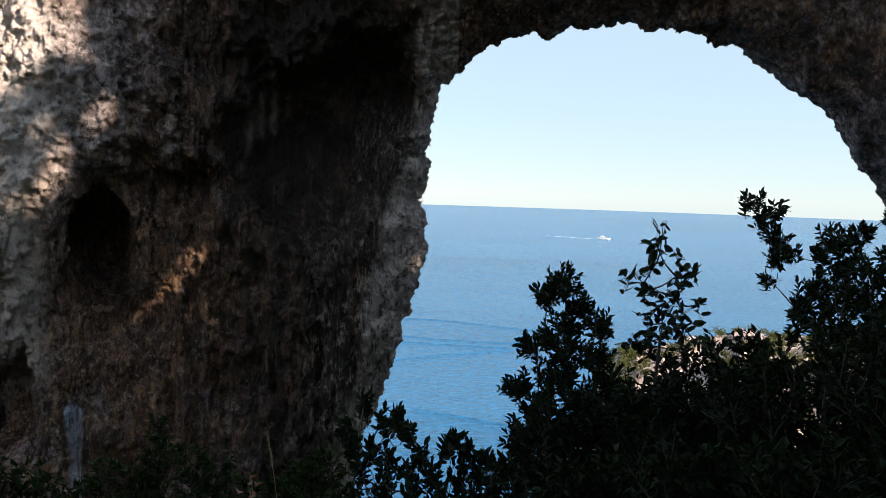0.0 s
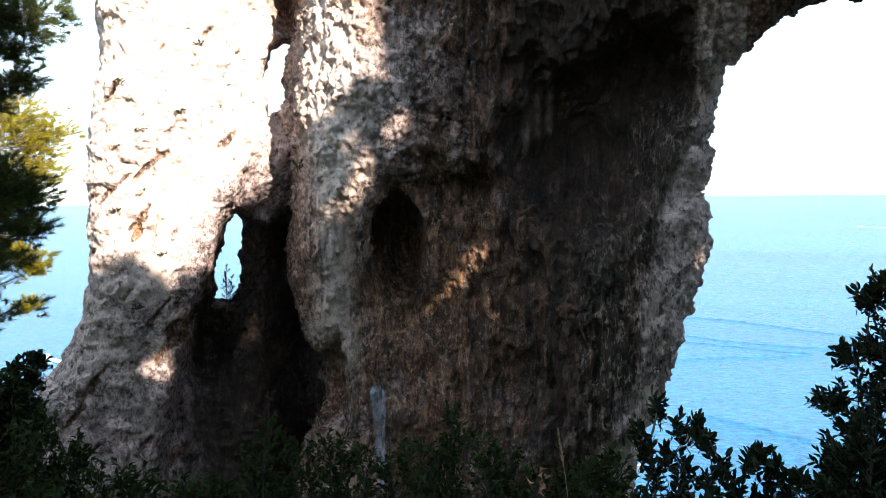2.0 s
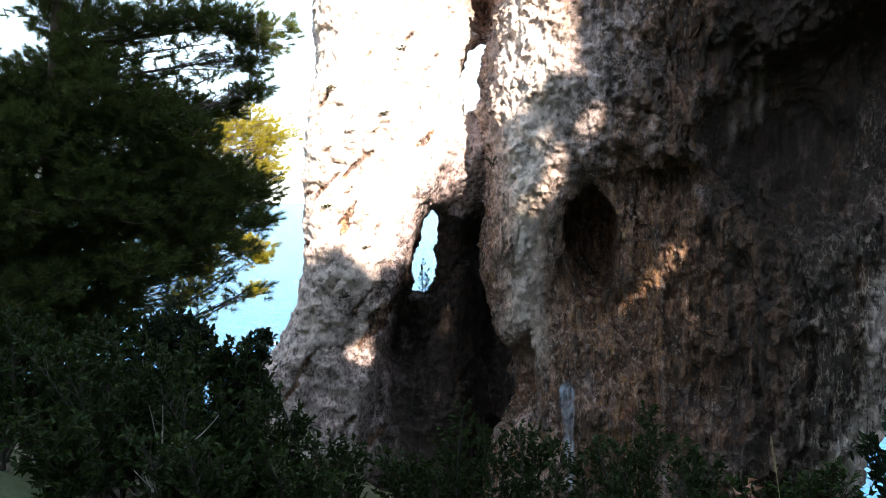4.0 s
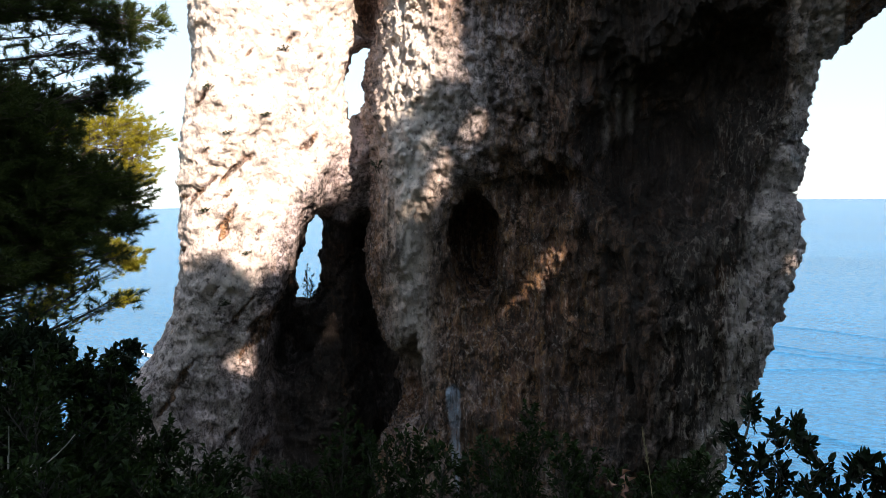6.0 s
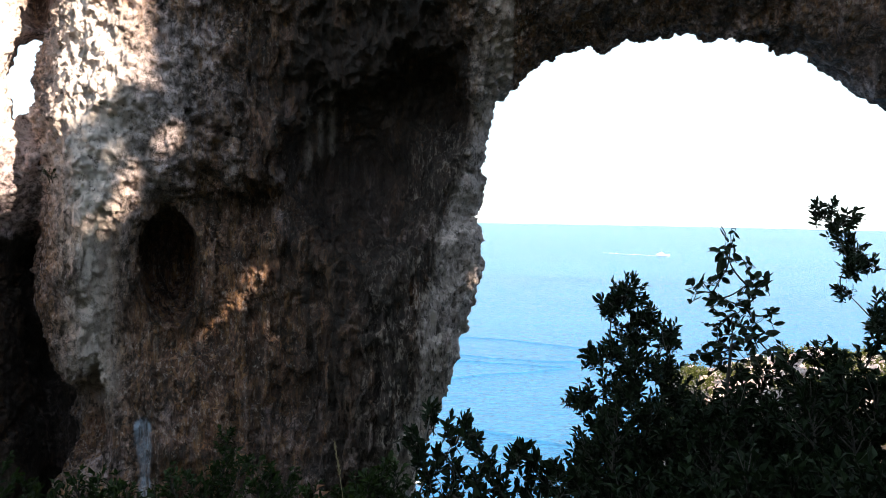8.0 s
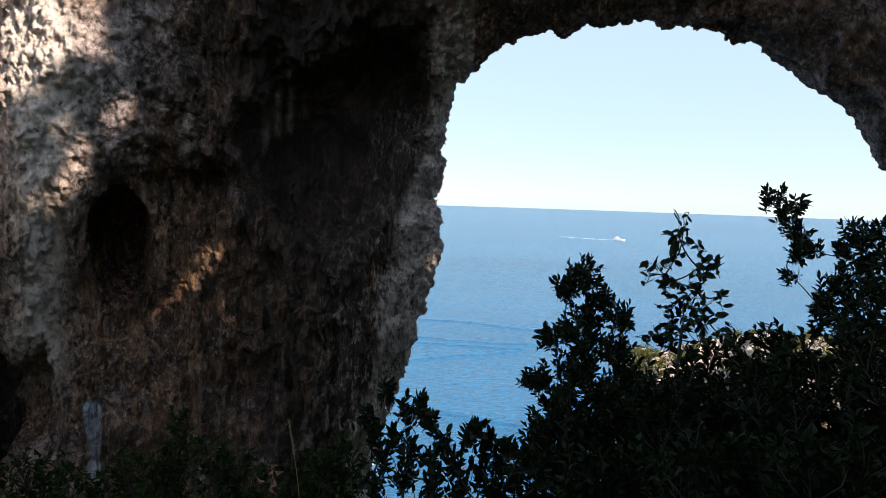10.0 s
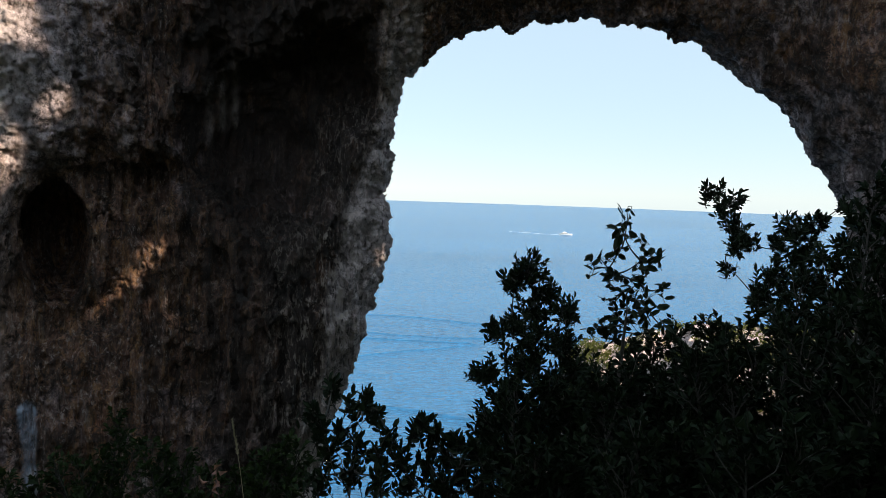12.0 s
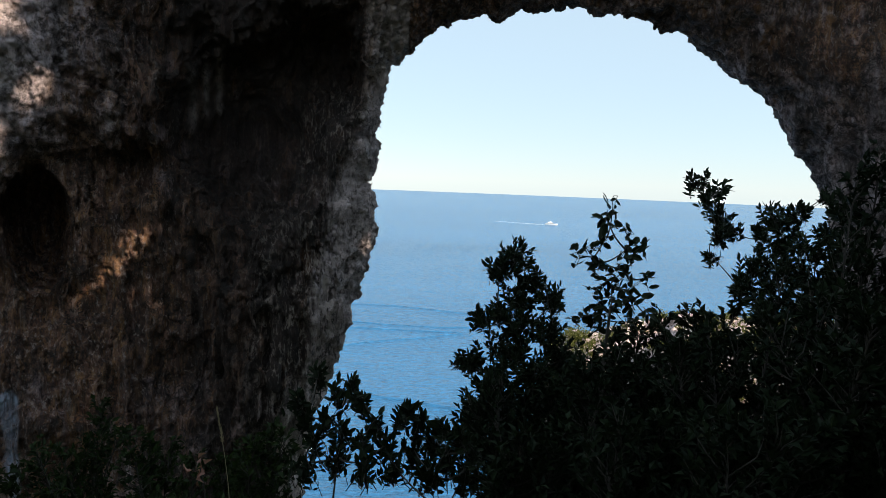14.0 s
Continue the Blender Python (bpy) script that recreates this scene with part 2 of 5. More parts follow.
def polygon_distance(X, Z, poly):
    """Signed distance to a closed outline, negative inside."""
    pts = np.array(poly, float)
    d = np.full(X.shape, 1e9)
    inside = np.zeros(X.shape, bool)
    for (ax, az), (bx, bz) in zip(pts, np.roll(pts, -1, 0)):
        ex, ez = bx - ax, bz - az
        t = np.clip(((X - ax) * ex + (Z - az) * ez) / (ex * ex + ez * ez), 0, 1)
        d = np.minimum(d, np.hypot(X - ax - t * ex, Z - az - t * ez))
        cross = ((az > Z) != (bz > Z)) & (X < ex * (Z - az) / (ez + 1e-12) + ax)
        inside ^= cross
    return np.where(inside, -d, d)


def soft_max(a, b, k):
    h = np.clip(0.5 - 0.5 * (b - a) / k, 0, 1)
    return b * (1 - h) + a * h + k * h * (1 - h)


def soft_min(a, b, k):
    return -soft_max(-a, -b, k)


def surface_nets(V, origin, step):
    """The zero surface of a grid of signed distances, as vertices and quads."""
    S = V < 0
    nx, ny, nz = V.shape
    count = np.zeros((nx - 1, ny - 1, nz - 1), np.int8)
    corners = [(a, b, c) for a in (0, 1) for b in (0, 1) for c in (0, 1)]
    for a, b, c in corners:
        count += S[a:nx - 1 + a, b:ny - 1 + b, c:nz - 1 + c]
    act = np.argwhere((count > 0) & (count < 8))
    index = np.full(count.shape, -1, np.int32)
    index[act[:, 0], act[:, 1], act[:, 2]] = np.arange(len(act))
    total, hits = np.zeros((len(act), 3)), np.zeros(len(act))
    for a in corners:
        for axis in range(3):
            if a[axis]:
                continue
            b = list(a)
            b[axis] = 1
            va = V[act[:, 0] + a[0], act[:, 1] + a[1], act[:, 2] + a[2]]
            vb = V[act[:, 0] + b[0], act[:, 1] + b[1], act[:, 2] + b[2]]
            m = (va < 0) != (vb < 0)
            t = np.where(m, va / (va - vb + 1e-12), 0)
            q = np.tile(np.array(a, float), (len(act), 1))
            q[:, axis] = t
            total[m] += q[m]
            hits[m] += 1
    verts = (act + total / hits[:, None]) * step + origin
    quads = []
    for axis in range(3):
        u, v = (axis + 1) % 3, (axis + 2) % 3
        lo = [slice(None)] * 3
        hi = [slice(None)] * 3
        lo[axis], hi[axis] = slice(0, -1), slice(1, None)
        A, B = S[tuple(lo)], S[tuple(hi)]
        e = np.argwhere(A != B)
        ok = (e[:, u] > 0) & (e[:, v] > 0) & (e[:, u] < V.shape[u] - 1) & (e[:, v] < V.shape[v] - 1)
        e = e[ok]
        flip = A[e[:, 0], e[:, 1], e[:, 2]]
        cells = []
        for du, dv in ((1, 1), (0, 1), (0, 0), (1, 0)):
            c = e.copy()
            c[:, u] -= du
            c[:, v] -= dv
            cells.append(index[c[:, 0], c[:, 1], c[:, 2]])
        q = np.stack(cells, 1)
        q[~flip] = q[~flip][:, ::-1]
        quads.append(q)
    return verts, np.concatenate(quads)


def vertex_normals(verts, faces):
    a, b, c = verts[faces[:, 0]], verts[faces[:, 1]], verts[faces[:, 2]]
    n = np.cross(b - a, c - a)
    out = np.zeros_like(verts)
    for k in range(faces.shape[1]):
        for ax in range(3):
            out[:, ax] += np.bincount(faces[:, k], n[:, ax], len(verts))
    return out / (np.linalg.norm(out, axis=1)[:, None] + 1e-9)


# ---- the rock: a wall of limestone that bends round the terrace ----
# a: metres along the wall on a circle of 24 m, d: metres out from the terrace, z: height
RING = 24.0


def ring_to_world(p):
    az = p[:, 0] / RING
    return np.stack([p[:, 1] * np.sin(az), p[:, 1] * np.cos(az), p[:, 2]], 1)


OPENING = [(-4.0, -16), (-2.75, -7.2), (-2.1, -5.4), (-1.55, -4.0), (-1.4, -2.5), (-0.78, -0.4), (-0.68, 0.95),
           (-1.05, 1.38), (-0.62, 1.75), (-0.5, 2.6), (-0.82, 2.95), (-0.42, 3.4), (-0.52, 4.3), (-0.05, 5.2),
           (0.55, 5.85), (1.55, 6.75), (2.8, 7.12), (4.1, 7.36), (5.4, 7.5), (6.5, 7.25), (7.6, 7.0), (8.85, 6.7),
           (9.7, 5.95), (10.55, 5.4), (11.6, 4.5), (12.8, 3.22), (13.6, 1.95), (14.2, 0.2), (14.4, -3), (14.6, -16)]
RIDGE = [(17.0, -13.6), (8.3, -13.95), (7.3, -14.2), (6.5, -14.45), (4.9, -14.5), (4.2, -14.6), (3.5, -14.35), (2.7, -14.3), (0.4, -14.5), (-1.6, -14.55),
         (-2.6, -14.4), (-3.8, -14.2), (-4.5, -13.95), (-5.1, -13.5), (-5.7, -13.55), (-6.5, -13.9), (-7.3, -14.25), (-16.0, -16.0)]
PIN_LEFT = [(17.0, -19.3), (8.3, -20.0), (7.2, -20.0), (5.0, -20.3), (2.5, -20.55), (0.5, -20.7), (-1.2, -20.75), (-2.8, -20.9), (-3.6, -21.1), (-4.4, -21.4), (-5.3, -22.1), (-7.0, -22.9), (-16.0, -26.0)]
PIN_RIGHT = [(17.0, -15.6), (7.2, -15.6), (3.5, -15.5), (1.5, -16.2), (0.3, -16.7), (-1.8, -17.2), (-3.0, -17.6), (-4.3, -18.0), (-6.0, -18.45), (-7.6, -18.8), (-16.0, -19.5)]
WINDOW = [(-16.3, 0.9), (-16.1, 0.65), (-15.98, 0.4), (-16.06, -0.35), (-16.15, -1.0), (-16.06, -1.65), (-16.14, -2.3), (-16.6, -2.9), (-17.2, -2.9), (-17.05, -1.8), (-16.88, -0.97), (-16.66, -0.33), (-16.6, 0.35)]
SLOT = [(-14.95, 6.9), (-14.65, 7.18), (-14.2, 7.2), (-14.2, 5.5), (-14.6, 4.78), (-15.2, 4.35), (-15.25, 5.9)]


# dripstone ribs: place along the wall, lower and upper end, width, depth
RIBS = [(-6.5, 2.6, 5.2, 0.13, 0.4), (-6.1, 3.2, 5.5, 0.11, 0.45), (-5.7, 2.4, 5.8, 0.12, 0.4), (-9.2, 3.9, 5.9, 0.16, 0.5), (-9.9, -0.4, 1.6, 0.16, 0.22), (-9.55, -1.4, 1.4, 0.11, 0.2), (-8.4, -2.2, 1.8, 0.14, 0.12),
        (-12.2, -2.6, 1.2, 0.14, 0.35), (-6.9, -0.6, 1.2, 0.12, 0.15), (-8.0, -1.6, 0.2, 0.12, 0.12), (-8.9, 2.3, 4.6, 0.1, 0.25), (-7.6, 3.0, 5.6, 0.1, 0.25)]


def along(table, z):
    t = sorted(table)
    return np.interp(z, [r[0] for r in t], [r[1] for r in t])


def blob(p, centre, size):
    q = (p - np.array(centre)) / np.array(size)
    return (np.sqrt((q * q).sum(1)) - 1) * min(size)


def carve(origin, top, step, rule):
    n = [int((t - o) / step) + 1 for o, t in zip(origin, top)]
    axes = [o + step * np.arange(k) for o, k in zip(origin, n)]
    A, Z = np.meshgrid(axes[0], axes[2], indexing="ij")
    V = np.empty(n, np.float32)
    flat = rule(A, Z)
    for j, d in enumerate(axes[1]):
        V[:, j, :] = flat(d)
    return surface_nets(V, np.array(origin), step)


def arch_rule(A, Z):
    P = np.stack([A.ravel(), 0 * A.ravel(), Z.ravel()], 1)
    wob = fbm(P, 0.35, 3, 0.5, 3).reshape(A.shape)
    teeth = fbm(P * (1, 1, 0.35), 1.7, 3, 0.6, 5).reshape(A.shape)
    hole = polygon_distance(A, Z, OPENING) + (0.30 * np.clip(teeth - 0.12, -0.15, 0.6)) * np.clip((Z + 8) / 6, 0.3, 1)
    fang = fbm(P * (1, 1, 0.22), 3.6, 2, 0.5, 9).reshape(A.shape)
    hole_in = hole + 0.32 * np.clip(fang - 0.25, 0, 0.6) * np.clip((Z - 4.5) / 2, 0, 1)
    left = along(RIDGE, Z) - A
    out = np.maximum(left, A - 21.5)
    crown = Z - (13.5 + 1.2 * wob - 0.012 * (A - 4) ** 2)
    outline = soft_max(np.maximum(out, crown), -hole_in, 0.3)
    front = np.interp(A, [-15, -13, -10, -7, -4, -1.5, 1, 8, 14, 18, 26, 34], [24.6, 23.7, 23.5, 23.2, 22.4, 22.6, 22.6, 22.6, 24.5, 25.5, 27, 30])
    front = front + 0.55 * wob
    # the brow that hangs over the hollow, the foot that comes forward
    front = front - 0.85 * np.exp(-((A + 11.5) / 2.4) ** 2 - ((Z - 4.6) / 2.6) ** 2)
    front = front - 0.9 * np.exp(-((A + 2.5) / 2.2) ** 2 - ((Z + 4.0) / 3.0) ** 2)
    for a0, z0, z1, wide, proud in RIBS:
        reach = np.clip((Z - z0) / 0.5, 0, 1) * np.clip((z1 - Z) / 0.8, 0, 1)
        front = front - proud * reach * np.exp(-((A - a0 - 0.06 * wob) / wide) ** 2)
    brow = np.interp(A, [-14, -12, -9.8, -7.8, -6.2, -5], [0.9, 1.55, 1.7, 2.2, 3.0, 3.6])
    under = 1 / (1 + np.exp((Z - brow - 0.35 * wob - 0.25 * teeth) * 7)) * np.clip((Z + 6) / 5, 0, 1)
    front = front + 0.5 * under * np.clip((A + 13.6) / 0.7, 0, 1) * np.clip((-5.4 - A) / 1.4, 0, 1)
    # a slanting rib under the overhang and a cleft across the brow
    slant = (A + 3.5) * 0.84 - (Z - 2.2) * 0.54
    front = front - 0.45 * np.exp(-(slant / 0.3) ** 2) * np.clip((Z - 0.9) / 0.8, 0, 1) * np.clip((3.6 - Z) / 0.8, 0, 1)
    cleft = (Z - 4.1) + 0.45 * (A + 9.6) + 0.12 * teeth
    front = front + 0.4 * np.exp(-(cleft / 0.14) ** 2) * np.clip((A + 10.4) / 0.4, 0, 1) * np.clip((-8.3 - A) / 0.8, 0, 1)
    front = front - 0.10 * np.clip(-Z - 5, 0, 12)
    front = front - 1.6 * np.clip((Z - 7.5) / 6, 0, 1)
    # rounding towards the edges of the opening and of the ridge
    edge = np.clip(hole_in, 0, 3.0)
    rim = np.clip(-left, 0, 0.8)
    front = front + 2.2 * (1 - edge / 3.0) ** 2.0 + 1.5 * (1 - rim / 0.8) ** 2.0
    behind = front + np.interp(A, [-14, -6, 0, 8, 16, 34], [6, 6.5, 4.5, 4.0, 5.5, 8])

    def slice_at(d):
        p = np.stack([A.ravel(), np.full(A.size, d), Z.ravel()], 1)
        zi = np.clip((1.6 + (Z[0] - 1.6) * 24.3 / max(d, 24.3) ** 1.12 * 24.3 ** 0.12 - Z[0, 0]) / (Z[0, 1] - Z[0, 0]), 0, Z.shape[1] - 1.001)
        i0 = zi.astype(int)
        flared = outline[:, i0] * (1 - (zi - i0)) + outline[:, i0 + 1] * (zi - i0)
        s = soft_max(np.maximum(flared, np.maximum(out, crown)), np.maximum(front - d, d - behind), 0.5)
        shape = A.shape
        for centre, size in (((-4.6, 22.3, 2.8), (2.8, 4.1, 3.2)), ((-2.8, 22.4, 4.8), (2.1, 3.4, 2.2)), ((-6.6, 22.0, 5.4), (1.5, 1.8, 1.2)),
                             ((-6.0, 21.9, -0.6), (2.0, 1.5, 1.6)),
                                                          ((-13.6, 24.6, -5.6), (0.8, 2.2, 1.5)), ((-13.02, 23.6, -4.5), (0.13, 1.6, 0.85))):
            s = soft_max(s, -blob(p, centre, size).reshape(shape), 0.5)
        return soft_max(s, -(blob(p, (-10.88, 25.0, -0.3), (0.8, 2.3, 1.95)).reshape(shape) + 0.16 * wob + 0.1 * teeth), 0.25)
    return slice_at


def pinnacle_rule(A, Z):
    P = np.stack([A.ravel(), 0 * A.ravel() + 40, Z.ravel()], 1)
    wob = fbm(P, 0.4, 3, 0.5, 13).reshape(A.shape)
    rough = fbm(P, 1.3, 3, 0.6, 15).reshape(A.shape)
    left = along(PIN_LEFT, Z) - A + 0.12 * rough
    right = A + 12.4
    crown = Z - (15.5 + wob)
    outline = np.maximum(np.maximum(left, right), crown)
    edge = np.clip(-np.maximum(outline, -0.4 - polygon_distance(A, Z, WINDOW)), 0, 1.6)
    outline = np.maximum(outline, -(polygon_distance(A, Z, WINDOW) + 0.05 * rough))
    outline = np.maximum(outline, -(polygon_distance(A, Z, SLOT) + 0.06 * rough))
    inner = A - along(PIN_RIGHT, Z)                     # beyond it the rock lies deeper, in the recess
    recess = 1 / (1 + np.exp(-inner * 9))
    deep = np.interp(Z, [-9, -4, -1, 1, 3, 6, 16], [2.0, 2.2, 2.4, 1.8, 0.7, 0.5, 0.2])
    cave = 3.2 * np.exp(-((A + 14.2) / 0.9) ** 2) * np.clip((1.0 - Z) / 1.5, 0, 1)
    cave = cave + 1.7 * np.exp(-((A + 17.3 - 0.1 * (Z + 4.4)) / 0.5) ** 2 - ((Z + 4.6) / 1.3) ** 2)
    front = 25.6 + 0.35 * wob + 0.16 * rough + recess * deep + cave - 0.06 * np.clip(-Z - 2, 0, 14) + 0.12 * np.abs(A + 18.4)
    front = front + 0.5 * (1 - np.clip(edge, 0, 0.8) / 0.8) ** 2
    behind = front + np.where(A > -17, 2.0, 3.6) + 0.5 * np.abs(wob)

    def slice_at(d):
        p = np.stack([A.ravel(), np.full(A.size, d), Z.ravel()], 1)
        s = soft_max(outline, np.maximum(front - d, d - behind), 0.4)
        for centre, size in (((-14.4, 26.2, 8.4), (0.6, 2.0, 1.3)), ((-14.75, 26.2, 4.3), (0.5, 1.6, 0.7))):
            s = soft_max(s, -blob(p, centre, size).reshape(A.shape), 0.15)
        return s
    return slice_at


def relief(p, normal, seed, flute, harsh=1.0):
    """Weathering: lumps, ledges, dripstone flutes and pits, in metres along the normal."""
    lump = 0.26 * fbm(p, 0.55, 3, 0.5, seed)
    soft_edge = 1 - 0.15 * np.clip((p[:, 0] + 2.4) / 0.8, 0, 1)
    calm = soft_edge - 0.75 * np.exp(-((p[:, 0] + 4.4) / 2.6) ** 2 - ((p[:, 2] - 3.2) / 3.0) ** 2) * (p[:, 0] > -12)
    calm = calm - 0.6 * np.exp(-(((p[:, 0] + 10.78) / 1.15) ** 2 + ((p[:, 2] + 0.4) / 2.0) ** 2) ** 2)
    crag = 0.36 * calm * (np.abs(fbm(p * (1, 1, 0.85), 0.9, 5, 0.62, seed + 20)) - 0.35) * (1.1 - 0.75 * flute)
    drip = -0.46 * (0.3 + 0.7 * calm) * np.abs(fbm(p * (1, 1, 0.09), 1.9, 4, 0.62, seed + 40)) ** 0.8 * flute
    drip = drip + 0.13 * np.clip(fbm(p * (1, 1, 0.16), 3.4, 2, 0.5, seed + 45), -0.2, 0.7) * flute
    nodule = 0.16 * (1 - 0.7 * flute) * calm * np.clip(fbm(p * (1, 1, 0.6), 2.3, 3, 0.6, seed + 50), -0.3, 1)
    grit = 0.10 * (1 - 0.5 * flute) * calm * fbm(p, 4.1, 3, 0.62, seed + 60)
    even = (1 - 0.5 * np.clip((p[:, 0] - 0.2) / 1.5, 0, 1)) * (1 - 0.5 * np.clip((-8.5 - p[:, 0]) / 1.5, 0, 1))
    plate = fbm(p * (1, 1, 0.5), 0.75, 3, 0.55, seed + 70)
    plate = 0.09 * calm * (np.clip((plate - 0.12) / 0.05, -1, 1) + np.clip((plate + 0.3) / 0.05, -1, 1))
    drip = drip + plate * np.clip((-0.6 - p[:, 0]) / 0.6, 0, 1) * (p[:, 0] > -14)
    return (lump - crag + drip + nodule) * harsh * even + grit * (0.5 + 0.5 * harsh)


def refine(verts, quads, pick):
    """Cuts the picked quads into four; the seam round them stays as it is. Returns vertices, quads and how free each vertex is to move."""
    own, rest = quads[pick], quads[~pick]
    edges = np.sort(np.stack([own, np.roll(own, -1, 1)], -1).reshape(-1, 2), 1)
    key = edges[:, 0].astype(np.int64) * len(verts) + edges[:, 1]
    uniq, first, back, times = np.unique(key, return_index=True, return_inverse=True, return_counts=True)
    mid = verts[edges[first]].mean(1)
    m = (len(verts) + back).reshape(-1, 4)
    centre = verts[own].mean(1)
    c = len(verts) + len(mid) + np.arange(len(own))
    parts4 = [np.stack([own[:, k], m[:, k], c, m[:, k - 1]], 1) for k in range(4)]
    free = np.concatenate([np.zeros(len(verts)), (times > 1).astype(float), np.ones(len(own))])
    inner = np.ones(len(verts), bool)
    inner[rest.ravel()] = False
    free[:len(verts)] = inner
    return np.concatenate([verts, mid, centre]), np.concatenate([rest] + parts4), free


def scars(p):
    """Short slanting breaks in the face, from nought to one."""
    tilt = np.stack([0.64 * p[:, 0] + 0.77 * p[:, 2], p[:, 1], 0.64 * p[:, 2] - 0.77 * p[:, 0]], 1) * (0.7, 0.3, 2.7)
    return np.clip((fbm(tilt, 1.0, 3, 0.5, 61) - 0.62) / 0.2, 0, 1)


def add_rock(name, verts, quads, seed, flute, ochre, stain_shade, pieces, harsh=1.0, near=None, fine=1.0, scarred=0.0):
    n = vertex_normals(verts, quads)
    verts = verts + n * relief(verts, n, seed, flute(verts), harsh(verts) if callable(harsh) else harsh)[:, None]
    if near:
        n = vertex_normals(verts, quads)
        mid = verts[quads].mean(1)
        verts, quads, free = refine(verts, quads, near(mid) & (n[quads].mean(1)[:, 1] < 0.25))
        n = vertex_normals(verts, quads)
        grain = np.clip((flute(verts) - 0.45) / 0.35, 0, 1)
        pit = (1 - grain) * fbm(verts * (1, 1, 0.8), 5.2, 3, 0.65, seed + 80) + grain * fbm(verts * (1, 1, 0.14), 5.0, 3, 0.65, seed + 81)
        scale = (1 - grain) * fbm(verts * (1, 1, 0.6), 3.0, 2, 0.6, seed + 90) + grain * 1.3 * fbm(verts * (1, 1, 0.12), 2.6, 2, 0.6, seed + 91)
        quiet = 1 - 0.7 * np.exp(-((verts[:, 0] + 4.4) / 2.4) ** 2 - ((verts[:, 2] - 3.2) / 2.8) ** 2)
        verts = verts + n * (free * quiet * fine * (0.055 * pit - 0.10 * np.clip(np.abs(scale) - 0.15, 0, 1) - 0.07 * (np.abs(pit) < 0.12)))[:, None]
    ring = verts
    scar = scarred * scars(ring)
    if scarred:
        verts = verts - vertex_normals(verts, quads) * (0.12 * scar)[:, None]
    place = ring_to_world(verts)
    normal = vertex_normals(place, quads)
    tints = [("ochre", ochre(ring) + 0.5 * scar), ("stain_shade", stain_shade(ring)), ("mineral", mineral(ring)),
             ("flow", (flute(ring) - 0.45) / 0.35), ("pale_lit", pale_lit(ring) - 0.9 * scar), ("drip", drips(ring))]
    root = new(name)
    root.location = place.mean(0) * (1, 1, 0) + (0, 0, float(place[:, 2].min()))
    middle = ring[quads].mean(1)
    which = pieces(middle)
    for label in sorted(set(which)):
        own = quads[which == label]
        used, flat = np.unique(own, return_inverse=True)
        me = mesh_from(label, place[used] - np.array(root.location), flat.reshape(own.shape), ROCK)
        for key, value in tints:
            at = me.attributes.new(key, "FLOAT", "POINT")
            at.data.foreach_set("value", np.clip(value[used], 0, 1).astype(np.float32))
        me.normals_split_custom_set_from_vertices(normal[used])
        part(label, me, root)
    return root


def mineral(p):
    """The bluish white run of flowstone low on the pier."""
    edge = 0.05 * fbm(p, 3.0, 2, 0.5, 71)
    thin = np.interp(p[:, 2], [-9, -8, -6.2, -5.3, -4.95], [0.0, 0.16, 0.25, 0.28, 0.0])
    run = np.clip((thin + edge - np.abs(p[:, 0] + 11.72 + 0.04 * (p[:, 2] + 6))) / 0.08, 0, 1)
    return run * (p[:, 1] < 26) * (p[:, 2] < -4.9) * (0.62 + 0.5 * fbm(p, 2.0, 2, 0.5, 72))


def margin(p):
    """The grey strip beside the opening, its sky light painted in as paler stone; broad at the foot and narrow above.
    """
    lip = np.interp(p[:, 2], [-7.2, -5.4, -4, -2.5, -0.4, 0.95, 2.6, 4.3], [-2.75, -2.1, -1.55, -1.4, -0.78, -0.68, -0.5, -0.5])
    wide = np.interp(p[:, 2], [-5, 0.5, 3, 5], [1.5, 1.45, 0.95, 0.45]) + 0.35 * fbm(p * (1, 1, 0.2), 1.6, 3, 0.6, 75)
    return np.clip((p[:, 0] - lip + wide) / 0.5, 0, 1)


def drips(p):
    """Where the wall below the overhang is beaded with pale dripstone."""
    low = np.clip((1.0 - p[:, 2]) / 1.6, 0, 1) * np.clip((p[:, 0] + 5.4) / 2.4, 0, 1) * np.clip((p[:, 2] + 9) / 3, 0, 1)
    side = np.clip((p[:, 0] + 3.4) / 0.8, 0, 1) * np.clip((5.0 - p[:, 2]) / 1.5, 0, 1)
    return np.maximum(low, side) * (p[:, 0] < 0.5) * np.clip(0.65 + 0.8 * fbm(p * (1, 1, 0.4), 0.6, 2, 0.5, 78), 0, 1)


